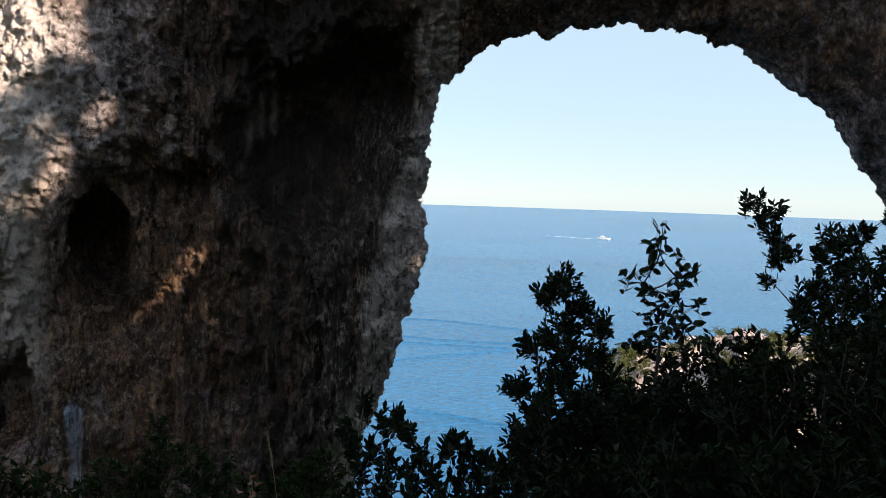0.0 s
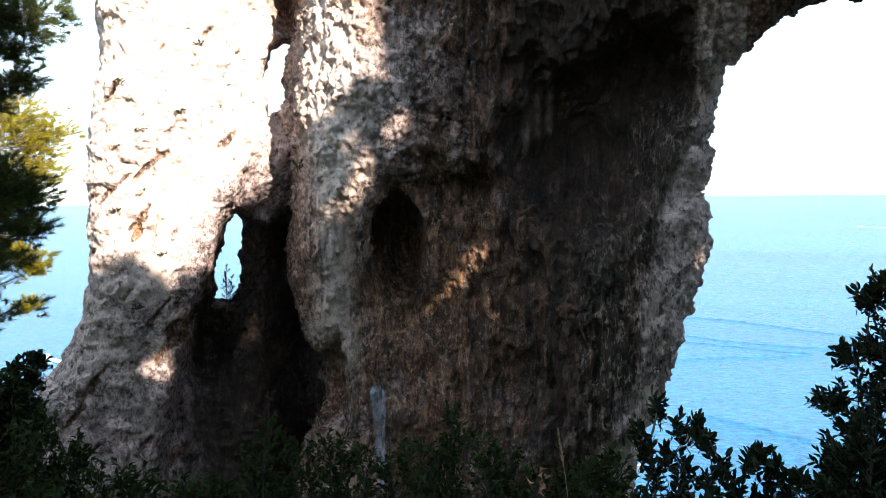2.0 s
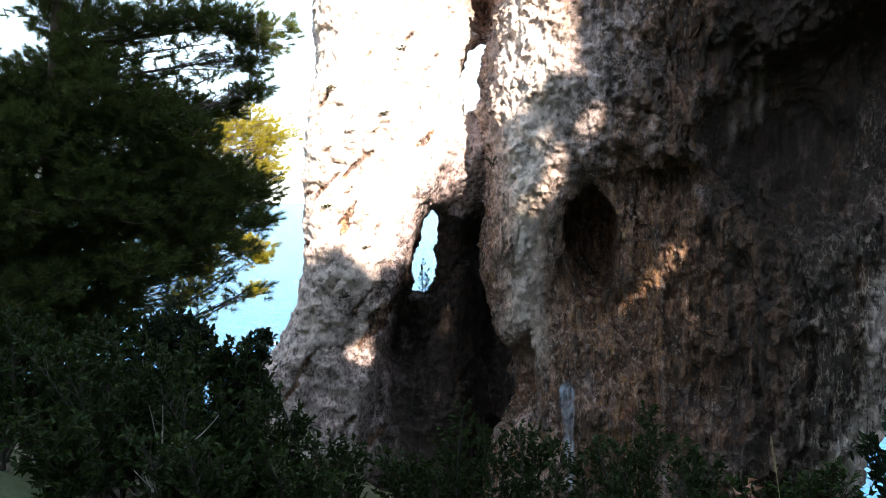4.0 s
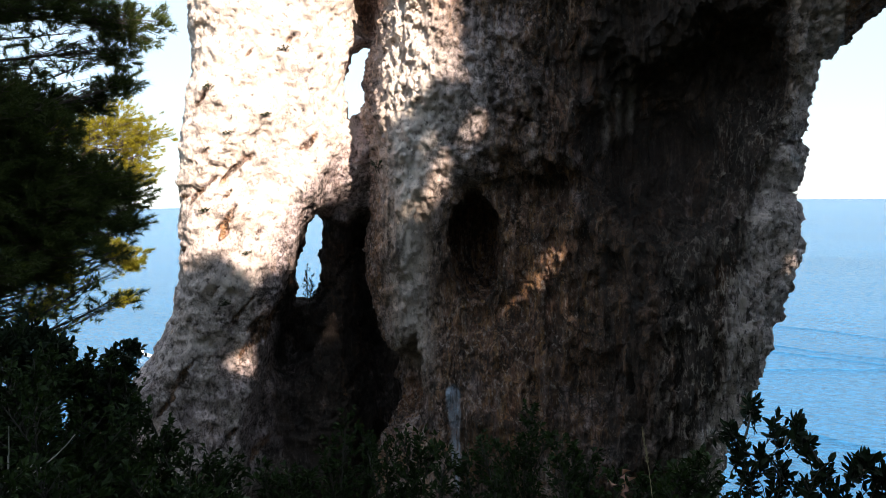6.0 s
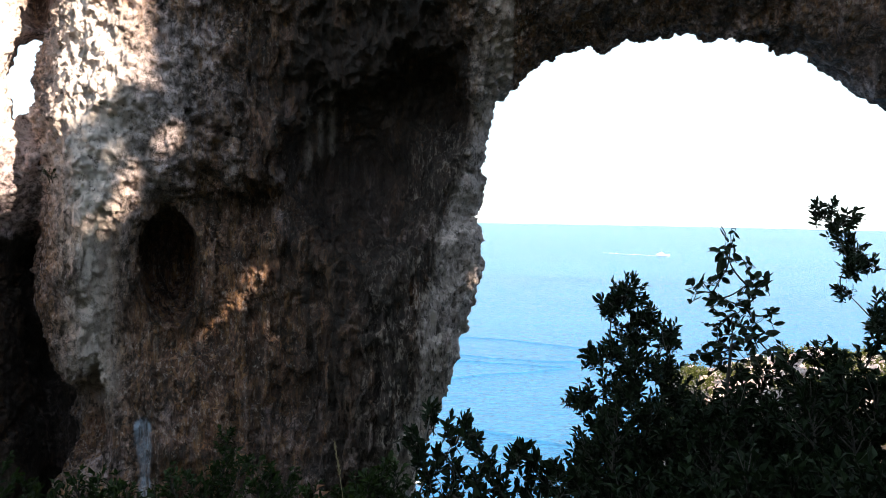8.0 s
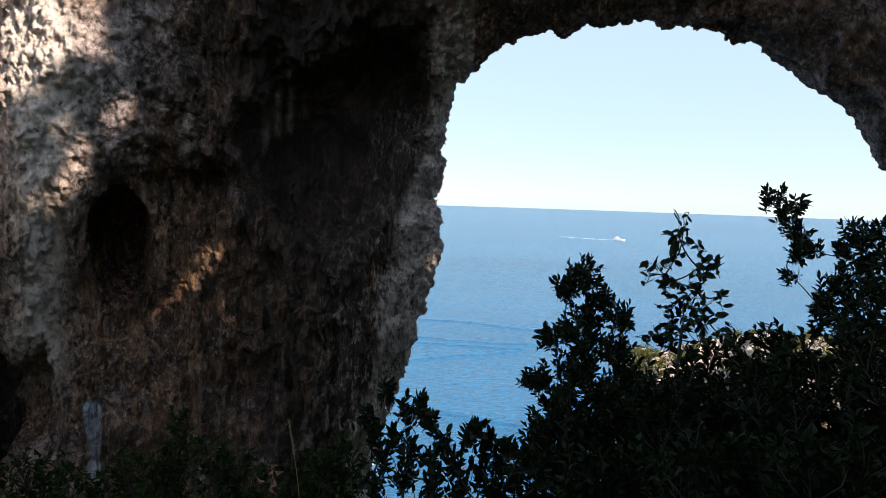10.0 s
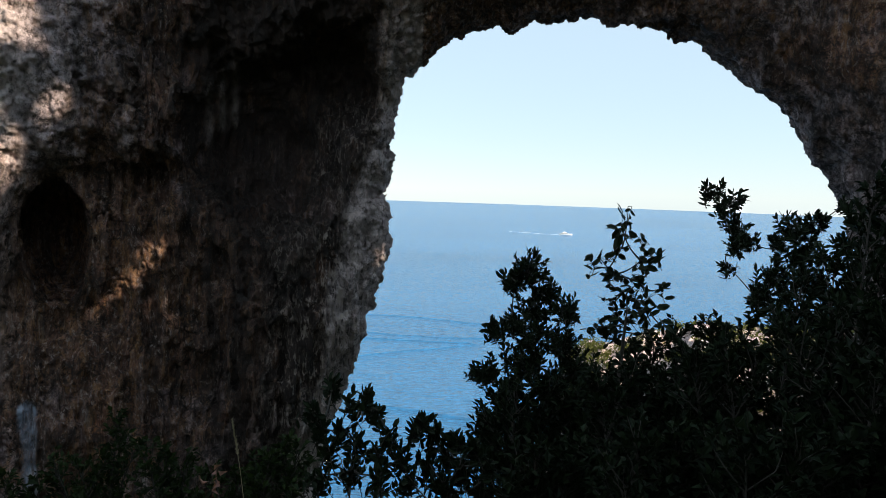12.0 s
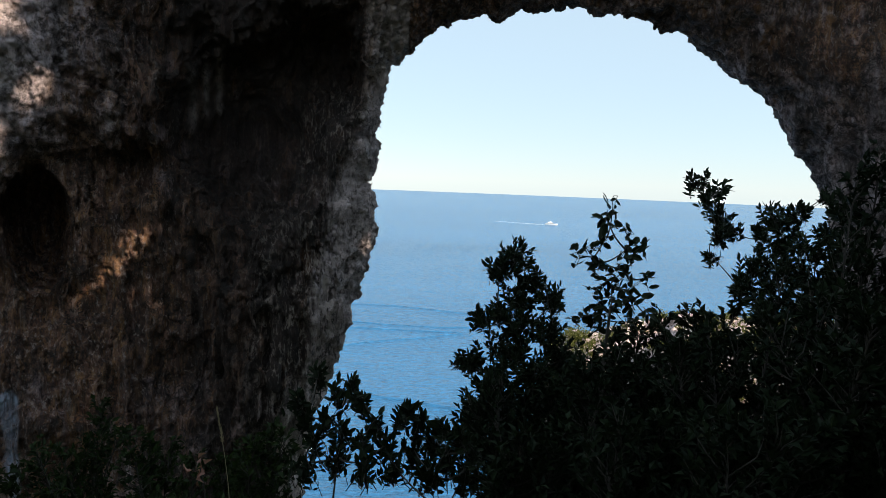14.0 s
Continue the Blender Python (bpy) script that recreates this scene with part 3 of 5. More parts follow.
def pale_lit(p):
    """Pale stone on the open faces of the pinnacle and of the brow, their sunlight painted in and fading towards the
    foot.
    """
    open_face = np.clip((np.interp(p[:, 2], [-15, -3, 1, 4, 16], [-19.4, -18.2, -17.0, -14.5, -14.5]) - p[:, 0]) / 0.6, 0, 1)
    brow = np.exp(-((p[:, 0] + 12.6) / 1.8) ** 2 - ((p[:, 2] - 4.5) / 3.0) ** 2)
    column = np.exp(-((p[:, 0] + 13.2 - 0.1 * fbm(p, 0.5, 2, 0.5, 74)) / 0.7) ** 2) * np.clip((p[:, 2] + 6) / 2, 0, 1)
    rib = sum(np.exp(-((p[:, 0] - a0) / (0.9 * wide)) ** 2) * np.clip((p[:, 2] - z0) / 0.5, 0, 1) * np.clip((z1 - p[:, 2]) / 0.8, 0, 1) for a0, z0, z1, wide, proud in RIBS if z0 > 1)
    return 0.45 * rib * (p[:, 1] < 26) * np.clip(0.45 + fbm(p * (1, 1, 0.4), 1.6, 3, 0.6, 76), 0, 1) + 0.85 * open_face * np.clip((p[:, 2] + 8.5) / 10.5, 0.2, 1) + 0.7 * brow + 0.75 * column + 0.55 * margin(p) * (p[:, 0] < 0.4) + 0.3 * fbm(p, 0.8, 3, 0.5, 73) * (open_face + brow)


STEP = 0.11
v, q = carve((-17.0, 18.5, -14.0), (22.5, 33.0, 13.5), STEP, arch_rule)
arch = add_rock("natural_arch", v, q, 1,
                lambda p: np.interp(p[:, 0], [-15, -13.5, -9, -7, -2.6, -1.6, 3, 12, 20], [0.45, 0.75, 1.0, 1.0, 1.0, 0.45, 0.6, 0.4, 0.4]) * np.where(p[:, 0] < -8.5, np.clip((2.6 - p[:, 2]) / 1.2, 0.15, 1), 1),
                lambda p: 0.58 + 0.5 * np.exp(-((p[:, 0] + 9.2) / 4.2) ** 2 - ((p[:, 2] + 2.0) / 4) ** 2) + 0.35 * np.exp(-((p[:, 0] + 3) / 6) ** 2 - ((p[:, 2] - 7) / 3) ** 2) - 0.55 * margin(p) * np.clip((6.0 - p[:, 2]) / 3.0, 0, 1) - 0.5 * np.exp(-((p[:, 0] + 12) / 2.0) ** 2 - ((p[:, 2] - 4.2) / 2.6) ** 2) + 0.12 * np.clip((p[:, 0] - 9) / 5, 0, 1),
                # black streaking, with the overhang's shade painted in as extra darkness
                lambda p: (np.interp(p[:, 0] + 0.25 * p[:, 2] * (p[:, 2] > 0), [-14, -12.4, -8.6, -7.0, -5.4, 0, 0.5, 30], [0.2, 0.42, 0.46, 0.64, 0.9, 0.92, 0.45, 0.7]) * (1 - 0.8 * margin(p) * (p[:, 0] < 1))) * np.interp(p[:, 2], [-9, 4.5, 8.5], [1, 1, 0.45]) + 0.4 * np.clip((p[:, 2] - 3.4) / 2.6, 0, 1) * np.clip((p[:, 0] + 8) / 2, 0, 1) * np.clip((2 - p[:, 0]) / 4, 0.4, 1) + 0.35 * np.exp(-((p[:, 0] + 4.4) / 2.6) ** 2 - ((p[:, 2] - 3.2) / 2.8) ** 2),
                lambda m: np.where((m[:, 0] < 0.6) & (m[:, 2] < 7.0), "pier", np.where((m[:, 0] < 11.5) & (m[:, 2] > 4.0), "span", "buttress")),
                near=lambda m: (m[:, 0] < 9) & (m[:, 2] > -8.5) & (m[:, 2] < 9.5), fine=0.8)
tagged(arch, "tall natural limestone arch, grey and ochre, streaked black", "rock arch", kind="")
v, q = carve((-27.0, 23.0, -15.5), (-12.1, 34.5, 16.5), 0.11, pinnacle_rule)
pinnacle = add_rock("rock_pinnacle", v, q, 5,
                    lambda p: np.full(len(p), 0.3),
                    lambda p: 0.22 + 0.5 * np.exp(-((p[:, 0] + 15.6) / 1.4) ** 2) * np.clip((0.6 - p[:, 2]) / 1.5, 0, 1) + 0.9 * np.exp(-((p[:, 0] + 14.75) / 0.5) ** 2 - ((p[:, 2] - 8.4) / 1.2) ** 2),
                    # the recess's shade is painted into its dark tone
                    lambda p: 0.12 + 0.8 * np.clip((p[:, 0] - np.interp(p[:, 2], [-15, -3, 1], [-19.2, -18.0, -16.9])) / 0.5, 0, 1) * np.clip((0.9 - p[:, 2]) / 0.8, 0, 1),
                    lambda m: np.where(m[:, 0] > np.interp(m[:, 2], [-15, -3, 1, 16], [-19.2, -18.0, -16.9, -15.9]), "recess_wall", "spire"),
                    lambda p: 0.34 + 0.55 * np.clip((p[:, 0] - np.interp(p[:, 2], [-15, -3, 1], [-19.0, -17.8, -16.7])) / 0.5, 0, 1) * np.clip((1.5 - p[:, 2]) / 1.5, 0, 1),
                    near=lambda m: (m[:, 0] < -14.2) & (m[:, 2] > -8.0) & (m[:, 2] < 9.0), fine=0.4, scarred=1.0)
tagged(pinnacle, "sunlit limestone pinnacle with a narrow see-through window", "rock")


# ---- ground and sea ----
SEA_LEVEL = -90.0
# an unseen hill added behind the terrace for shade: its crest runs square to the sun's way, w metres along it,
# CREST_OUT metres off
CREST_OUT = 24.0
SUN_X, SUN_Y = math.sin(radians(SUN_AZIMUTH)), math.cos(radians(SUN_AZIMUTH))
# tree tops (w, height), set so that their shadow edges fall across the rock
SHADE_CANOPY = [(-40, 24), (-12, 26), (-2, 26.4), (3.5, 27.1), (4.4, 27.1), (5.3, 26.5), (6.2, 26.2), (7.6, 26.4), (8.3, 26.8), (8.9, 29.0), (9.8, 29.7),
          (10.6, 28.9), (10.9, 29.5), (11.3, 30.1), (11.8, 30.6), (12.15, 30.8), (12.4, 35), (16, 36.5), (20, 35), (26, 31), (34, 26), (60, 20)]


def ground_height(x, y):
    lean = y + 0.12 * np.abs(x)
    z = -0.52 * np.clip(lean - 1.6, 0, 24) - 1.7 * np.clip(lean - 25.6, 0, 400)
    u, w = x * SUN_X + y * SUN_Y, y * SUN_X - x * SUN_Y
    hill = np.interp(w, [c[0] for c in SHADE_CANOPY], [min(c[1] - 4.6, 15.0) for c in SHADE_CANOPY]) * np.clip((u - 4) / (CREST_OUT - 4), 0, 1) ** 1.4
    z = z + np.maximum(hill, 16 * np.clip((-y - 5) / 22, 0, 1) ** 1.4)
    p = np.stack([x, y, 0 * x], 1)
    far = np.clip(np.hypot(x, y) / 6 - 0.4, 0, 1)
    z = z + far * (0.5 * fbm(p, 0.25, 3, 0.5, 31) + 0.12 * fbm(p, 1.1, 2, 0.5, 33))
    return np.maximum(z, SEA_LEVEL - 4)


def build_ground():
    r = np.concatenate([np.linspace(0, 30, 90), np.linspace(31, 90, 70), np.geomspace(92, 320, 60)])
    k = 216
    ang = np.linspace(0, 2 * np.pi, k, endpoint=False)
    X, Y = (r[1:, None] * np.sin(ang)).ravel(), (r[1:, None] * np.cos(ang)).ravel()
    X, Y = np.concatenate([[0], X]), np.concatenate([[0], Y])
    verts = np.stack([X, Y, ground_height(X, Y)], 1)
    m = len(r) - 1
    i = np.arange(m - 1)[:, None] * k + 1
    j = np.arange(k)[None]
    j2 = (j + 1) % k
    quads = np.stack([i + j, i + k + j, i + k + j2, i + j2], -1).reshape(-1, 4)[:, ::-1]
    me = mesh_from("ground", verts, quads, SOIL)
    bm = bmesh.new()
    bm.from_mesh(me)
    bm.verts.ensure_lookup_table()
    for a in range(k):
        bm.faces.new((bm.verts[0], bm.verts[1 + (a + 1) % k], bm.verts[1 + a]))
    bm.normal_update()
    bm.to_mesh(me)
    bm.free()
    return new("ground", me)


tagged(build_ground(), "steep scrubby hillside falling to the sea", "ground", kind="structure")

bm = bmesh.new()
bmesh.ops.create_circle(bm, cap_ends=True, cap_tris=True, segments=180, radius=4900)
bmesh.ops.translate(bm, vec=(0, 0, SEA_LEVEL), verts=bm.verts)
me = bpy.data.meshes.new("water")
bm.to_mesh(me)
bm.free()
me.materials.append(SEA)
tagged(new("water", me), "calm blue sea reaching the horizon", "sea", kind="structure")


# ---- plants ----
def unit(v):
    return v / (np.linalg.norm(v, axis=-1, keepdims=True) + 1e-9)


def leaf_arrays(pos, aim, up, length, width, fold=0.18, curl=0.12):
    """Pointed leaves folded along the midrib: five vertices and four triangles each."""
    n = len(pos)
    aim = unit(aim)
    side = unit(np.cross(aim, up))
    top = np.cross(side, aim)
    L, Wd = length[:, None], width[:, None]
    base = pos
    mid = pos + aim * L * 0.5
    left = pos + aim * L * 0.48 + side * Wd * 0.5 + top * Wd * fold * 2
    right = pos + aim * L * 0.48 - side * Wd * 0.5 + top * Wd * fold * 2
    tip = pos + aim * L - top * L * curl
    verts = np.stack([base, left, tip, right, mid], 1).reshape(-1, 3)
    k = np.arange(n)[:, None] * 5
    tris = np.concatenate([k + [0, 4, 1], k + [1, 4, 2], k + [2, 4, 3], k + [3, 4, 0]])
    return verts, tris


def broad_leaf_arrays(pos, aim, up, length, width, fold=0.16, curl=0.14):
    """Oval leaves with a drawn-out tip: eight vertices and eight triangles each."""
    n = len(pos)
    aim = unit(aim)
    side = unit(np.cross(aim, up))
    top = np.cross(side, aim)
    L, Wd = length[:, None], width[:, None]

    def at(u, w):
        return pos + aim * L * u + side * Wd * w + top * (Wd * abs(w) * fold * 2 - L * curl * u * u)

    verts = np.stack([at(0, 0), at(0.25, 0.42), at(0.7, 0.42), at(1, 0), at(0.7, -0.42), at(0.25, -0.42), at(0.3, 0), at(0.65, 0)], 1).reshape(-1, 3)
    k = np.arange(n)[:, None] * 8
    tris = np.concatenate([k + t for t in ([0, 6, 1], [1, 6, 7], [1, 7, 2], [2, 7, 3], [3, 7, 4], [4, 7, 5], [5, 7, 6], [5, 6, 0])])
    return verts, tris


def tube_arrays(rods, sides=5):
    """Tapered rods, each a row of points with radii."""
    V, Fc, n0 = [], [], 0
    for pts, radii in rods:
        pts, radii = np.asarray(pts, float), np.asarray(radii, float)
        t = unit(np.gradient(pts, axis=0))
        a = unit(np.cross(t, np.array([0.31, 0.17, 0.93]) + 0 * t))
        b = np.cross(t, a)
        ang = np.arange(sides) / sides * 2 * np.pi
        ringp = pts[:, None] + radii[:, None, None] * (np.cos(ang)[None, :, None] * a[:, None] + np.sin(ang)[None, :, None] * b[:, None])
        V.append(ringp.reshape(-1, 3))
        i = np.arange(len(pts) - 1)[:, None] * sides + n0
        j = np.arange(sides)[None]
        j2 = (j + 1) % sides
        Fc.append(np.stack([i + j, i + j2, i + sides + j2, i + sides + j], -1).reshape(-1, 4))
        n0 += len(pts) * sides
    return np.concatenate(V), np.concatenate(Fc)


def curve(p0, p1, bend, n=6):
    s = np.linspace(0, 1, n)[:, None]
    return p0 + (p1 - p0) * s + bend * np.sin(np.pi * s)


def spot(az, d, z=None):
    """A place az degrees right of ahead and d metres out; on the ground unless z is given."""
    x, y = d * math.sin(radians(az)), d * math.cos(radians(az))
    if z is None:
        z = float(ground_height(np.array([x]), np.array([y]))[0])
    return np.array([x, y, z])


def aloft(az, el, d):
    return spot(az, d, 1.6 + d * math.tan(radians(el)))


def shrub(name, base, tips, seed, leaf=0.08, spread=0.35, twigs=26, leaves=9, bare=0.3, mat=None, slim=0.42, label="", category="shrub", group="", taper=1.0):
    """Stems from one base up to the given tips, with twigs and leaves along their upper part."""
    rs = np.random.RandomState(seed)
    root = new(name)
    root.location = Vector(base)
    rods, thin, P, Aim = [], [], [], []
    base = np.asarray(base, float)
    for tip in tips:
        tip = np.asarray(tip, float)
        height = np.linalg.norm(tip - base)
        foot = base + rs.normal(0, 0.04, 3) * (1, 1, 0)
        line = curve(foot, tip, rs.normal(0, 0.06 * height, 3) * (1, 1, 0.3), 8)
        rods.append((line - base, np.linspace(0.012 + 0.007 * height, 0.003, 8)))
        for k in range(twigs):
            s = bare + (1 - bare) * (k + rs.rand()) / twigs
            at = np.array([np.interp(s, np.linspace(0, 1, 8), line[:, c]) for c in range(3)])
            grow = line[-1] - line[-2]
            out = rs.normal(0, 1, 3)
            out[2] = abs(out[2]) * 0.4
            out = unit(out)
            way = unit(out + 0.7 * unit(grow) + (0, 0, 0.15))
            size = spread * (0.30 + (1 - taper) * 0.35 + 0.9 * taper * (1 - s) ** 0.7) * (0.6 + 0.7 * rs.rand())
            end = at + way * size
            if s > 0.93:
                end = at + unit(way + unit(grow)) * size
            tw = curve(at, end, rs.normal(0, 0.06 * size, 3), 3)
            thin.append((tw - base, [0.006, 0.0045, 0.002]))
            m = max(3, int(leaves * (0.5 + 0.6 * rs.rand())))
            u = np.concatenate([rs.uniform(0.25, 1.0, m - 2), [1.0, 1.0]])
            pts = at + (end - at) * u[:, None]
            a = unit(way + rs.normal(0, 0.65, (m, 3)) + (0, 0, 0.1))
            P.append(pts)
            Aim.append(a)
    P, Aim = np.concatenate(P), np.concatenate(Aim)
    n = len(P)
    up = unit(rs.normal(0, 0.5, (n, 3)) + (0, 0, 1))
    length = leaf * rs.uniform(0.55, 1.2, n)
    v, t = (broad_leaf_arrays if leaf > 0.1 else leaf_arrays)(P - base, Aim, up, length, length * slim * rs.uniform(0.8, 1.2, n))
    for rod in rods:
        part("stem", mesh_from("stem", *tube_arrays([rod]), BARK), root)
    tagged(part("twig_work", mesh_from("twig_work", *tube_arrays(thin, 3), BARK), root), kind="stuff")
    part("leaves", mesh_from("leaves", v, t, mat or LEAF, False), root)
    return tagged(root, label, category, group)


def bush(name, base, lobes, out, seed, leaf, slim, label, category="shrub", group="", mat=None, thick=1.0, hang=0.0, pairs=7, trunk=0.45, pinnate=False, sink=0.9):
    """A branching bush: a limb from the stool to each leafy lobe (az, el, radius), shoots through the lobe, leaves in pairs along each shoot."""
    rs = np.random.RandomState(seed)
    base = np.asarray(base, float)
    root = new(name)
    root.location = Vector(base)
    ends = [aloft(az, el, out + rs.normal(0, 0.04 * out)) - base - (0, 0, sink * leaf) for az, el, r in lobes]
    crown = np.mean(ends, 0)
    bole = curve(np.zeros(3), crown * trunk, rs.normal(0, 0.04, 3), 8)
    part("stem", mesh_from("stem", *tube_arrays([(bole, np.linspace(0.012 + 0.012 * np.linalg.norm(crown), 0.012, 8))], 6), BARK), root)
    nodes = list(bole[2:])
    rods, P, Aim = [], [], []
    for k in np.argsort([np.linalg.norm(e - bole[-1]) for e in ends]):
        (az, el, r), end = lobes[k], ends[k]
        gap = [np.linalg.norm(end - p) + 0.9 * max(0.0, p[2] - end[2]) + 0.12 * np.linalg.norm(p - bole[-1]) for p in nodes]
        start = nodes[int(np.argmin(gap))]
        reach = np.linalg.norm(end - start)
        line = curve(start, end, rs.normal(0, 0.06 * reach, 3) + (0, 0, -0.08 * reach), 9)
        nodes += [line[4], line[8]]
        part("limb", mesh_from("limb", *tube_arrays([(line, np.linspace(0.006 + 0.008 * reach, 0.004, 9))]), BARK), root)
        for k in range(int(thick * (5 + 420 * r ** 1.6))):
            q = unit(rs.normal(0, 1, 3)) * rs.rand() ** 0.4
            tip = end + q * r * (1, 1, 0.9)
            way = unit(q * 0.8 + (0, 0, 1.25 if pinnate else 0.75 - 1.4 * hang) + rs.normal(0, 0.35, 3))
            size = min(0.22, leaf * (4.0 if pinnate else 2.2), 0.06 + 2 * r) * (0.7 + 0.5 * rs.rand())
            foot = tip - way * size
            rods.append((curve(foot, tip, rs.normal(0, 0.05 * size, 3), 4), [0.0035, 0.003, 0.0024, 0.0015]))
            if k % 3 == 0:
                rods.append((curve(line[7 if rs.rand() < 0.6 else 8], foot, rs.normal(0, 0.02, 3), 4), [0.0045, 0.004, 0.0036, 0.003]))
            side = unit(np.cross(way, rs.normal(0, 1, 3)))
            m = pairs
            u = np.repeat(np.linspace(0.25, 1.0, m), 2)
            flip = np.tile([1, -1], m)[:, None]
            turn = np.repeat(np.arange(m) * (0.0 if pinnate else 1.2), 2)[:, None]
            across = (side * np.cos(turn) + np.cross(way, side) * np.sin(turn)) * flip
            P.append(foot + way * size * u[:, None])
            Aim.append(unit(way * (0.5 + 0.7 * u[:, None] ** 2) + across * (1.1 - 0.6 * u[:, None] ** 2) + rs.normal(0, 0.25, (2 * m, 3)) - (0, 0, hang)))
    P, Aim = np.concatenate(P), np.concatenate(Aim)
    n = len(P)
    up = unit(rs.normal(0, 0.6, (n, 3)) + (0, 0, 0.6) + 0.5 * unit(-base) * (1, 1, 0))
    length = leaf * rs.uniform(0.6, 1.15, n)
    v, t = broad_leaf_arrays(P, Aim, up, length, length * slim * rs.uniform(0.8, 1.2, n))
    tagged(part("twig_work", mesh_from("twig_work", *tube_arrays(rods, 3), BARK), root), kind="stuff")
    part("leaves", mesh_from("leaves", v, t, mat or LEAF, False), root)
    return tagged(root, label, category, group)


def pine(name, base, top, pads, seed, label, mat=None):
    """A pine: a leaning trunk, a limb out to each rounded pad of needles. A pad is (az, el, d, radius)."""
    rs = np.random.RandomState(seed)
    root = new(name)
    root.location = Vector(base)
    trunk = curve(np.zeros(3), top - base, np.array([0.25, -0.2, 0]), 14)
    height = trunk[-1][2]
    part("trunk", mesh_from("trunk", *tube_arrays([(trunk, np.linspace(0.018 * height, 0.03, 14))], 9), PINE_BARK), root)
    rods, T, Aim = [], [], []
    for az, el, d, r in pads:
        end = aloft(az, el, d) - base
        away = np.linalg.norm((end - trunk[-1] * (end[2] / height))[:2])
        s = np.clip((end[2] - 0.25 * away) / height, 0.08, 0.97)
        at = np.array([np.interp(s, np.linspace(0, 1, 14), trunk[:, c]) for c in range(3)])
        line = curve(at, end, rs.normal(0, 0.05, 3) * away + (0, 0, -0.04 * away), 9)
        part("limb", mesh_from("limb", *tube_arrays([(line, np.linspace(0.014 + 0.008 * away, 0.007, 9))]), PINE_BARK), root)
        way = unit(end - at)
        open_bough = r < 0.24
        count = 16 if open_bough else int(36 + 400 * r * r)
        r = 0.4 if open_bough else r
        q = unit(rs.normal(0, 1, (count, 3))) * rs.rand(count, 1) ** 0.45
        q = q * (1.15, 1.15, 0.8) + 0.18 * fbm(q * 2.2 + end, 1.0, 2, 0.5, seed)[:, None]
        tips = end + q * r
        for tip in tips[::3]:
            start = line[rs.randint(5, 9)]
            rods.append((curve(start, tip, rs.normal(0, 0.03, 3), 4), [0.008, 0.006, 0.005, 0.003]))
        T.extend(tips)
        Aim.extend(unit(q * (1, 1, 0.8) + 0.35 * way + (0, 0, 0.35)))
        for u in np.linspace(0.55, 0.95, int(4 + 4 * away)):
            p = np.array([np.interp(u, np.linspace(0, 1, 9), line[:, c]) for c in range(3)])
            tip = p + rs.normal(0, 0.45 * r, 3) * (1, 1, 0.5)
            rods.append((curve(p, tip, rs.normal(0, 0.02, 3), 4), [0.007, 0.006, 0.004, 0.003]))
            T.append(tip)
            Aim.append(unit(tip - p + (0, 0, 0.1)))
    T, Aim = np.array(T), np.array(Aim)
    per = 48
    pos = np.repeat(T, per, 0)
    aim = unit(np.repeat(Aim, per, 0) + rs.normal(0, 0.8, (len(pos), 3)))
    pos = pos - np.repeat(Aim, per, 0) * rs.uniform(0, 0.12, (len(pos), 1))
    L = rs.uniform(0.07, 0.14, len(pos))[:, None]
    side = unit(np.cross(aim, rs.normal(0, 1, (len(pos), 3)))) * 0.0048
    v = np.stack([pos - side, pos + side, pos + aim * L], 1).reshape(-1, 3)
    tagged(part("twig_work", mesh_from("twig_work", *tube_arrays(rods, 3), PINE_BARK), root), kind="stuff")
    part("needles", mesh_from("needles", v, np.arange(len(v)).reshape(-1, 3), mat or NEEDLE_LIT, False), root)
    return tagged(root, label, "tree", "pines")


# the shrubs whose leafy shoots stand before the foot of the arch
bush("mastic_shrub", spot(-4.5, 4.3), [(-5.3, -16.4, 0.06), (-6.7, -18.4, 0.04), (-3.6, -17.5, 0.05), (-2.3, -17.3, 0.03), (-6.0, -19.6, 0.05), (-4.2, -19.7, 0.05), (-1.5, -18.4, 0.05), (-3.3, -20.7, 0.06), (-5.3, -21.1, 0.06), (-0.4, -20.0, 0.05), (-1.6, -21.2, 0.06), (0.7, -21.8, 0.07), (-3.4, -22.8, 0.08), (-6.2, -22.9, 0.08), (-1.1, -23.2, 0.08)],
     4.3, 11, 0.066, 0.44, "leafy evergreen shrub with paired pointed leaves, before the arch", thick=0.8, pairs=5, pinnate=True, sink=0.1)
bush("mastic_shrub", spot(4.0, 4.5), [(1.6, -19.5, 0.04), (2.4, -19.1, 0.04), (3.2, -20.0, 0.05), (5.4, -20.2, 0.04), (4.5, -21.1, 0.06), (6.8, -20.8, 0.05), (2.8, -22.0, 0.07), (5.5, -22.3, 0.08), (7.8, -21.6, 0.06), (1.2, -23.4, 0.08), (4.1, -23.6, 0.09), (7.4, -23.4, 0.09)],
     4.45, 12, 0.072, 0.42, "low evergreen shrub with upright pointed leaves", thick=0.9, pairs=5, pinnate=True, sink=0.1)

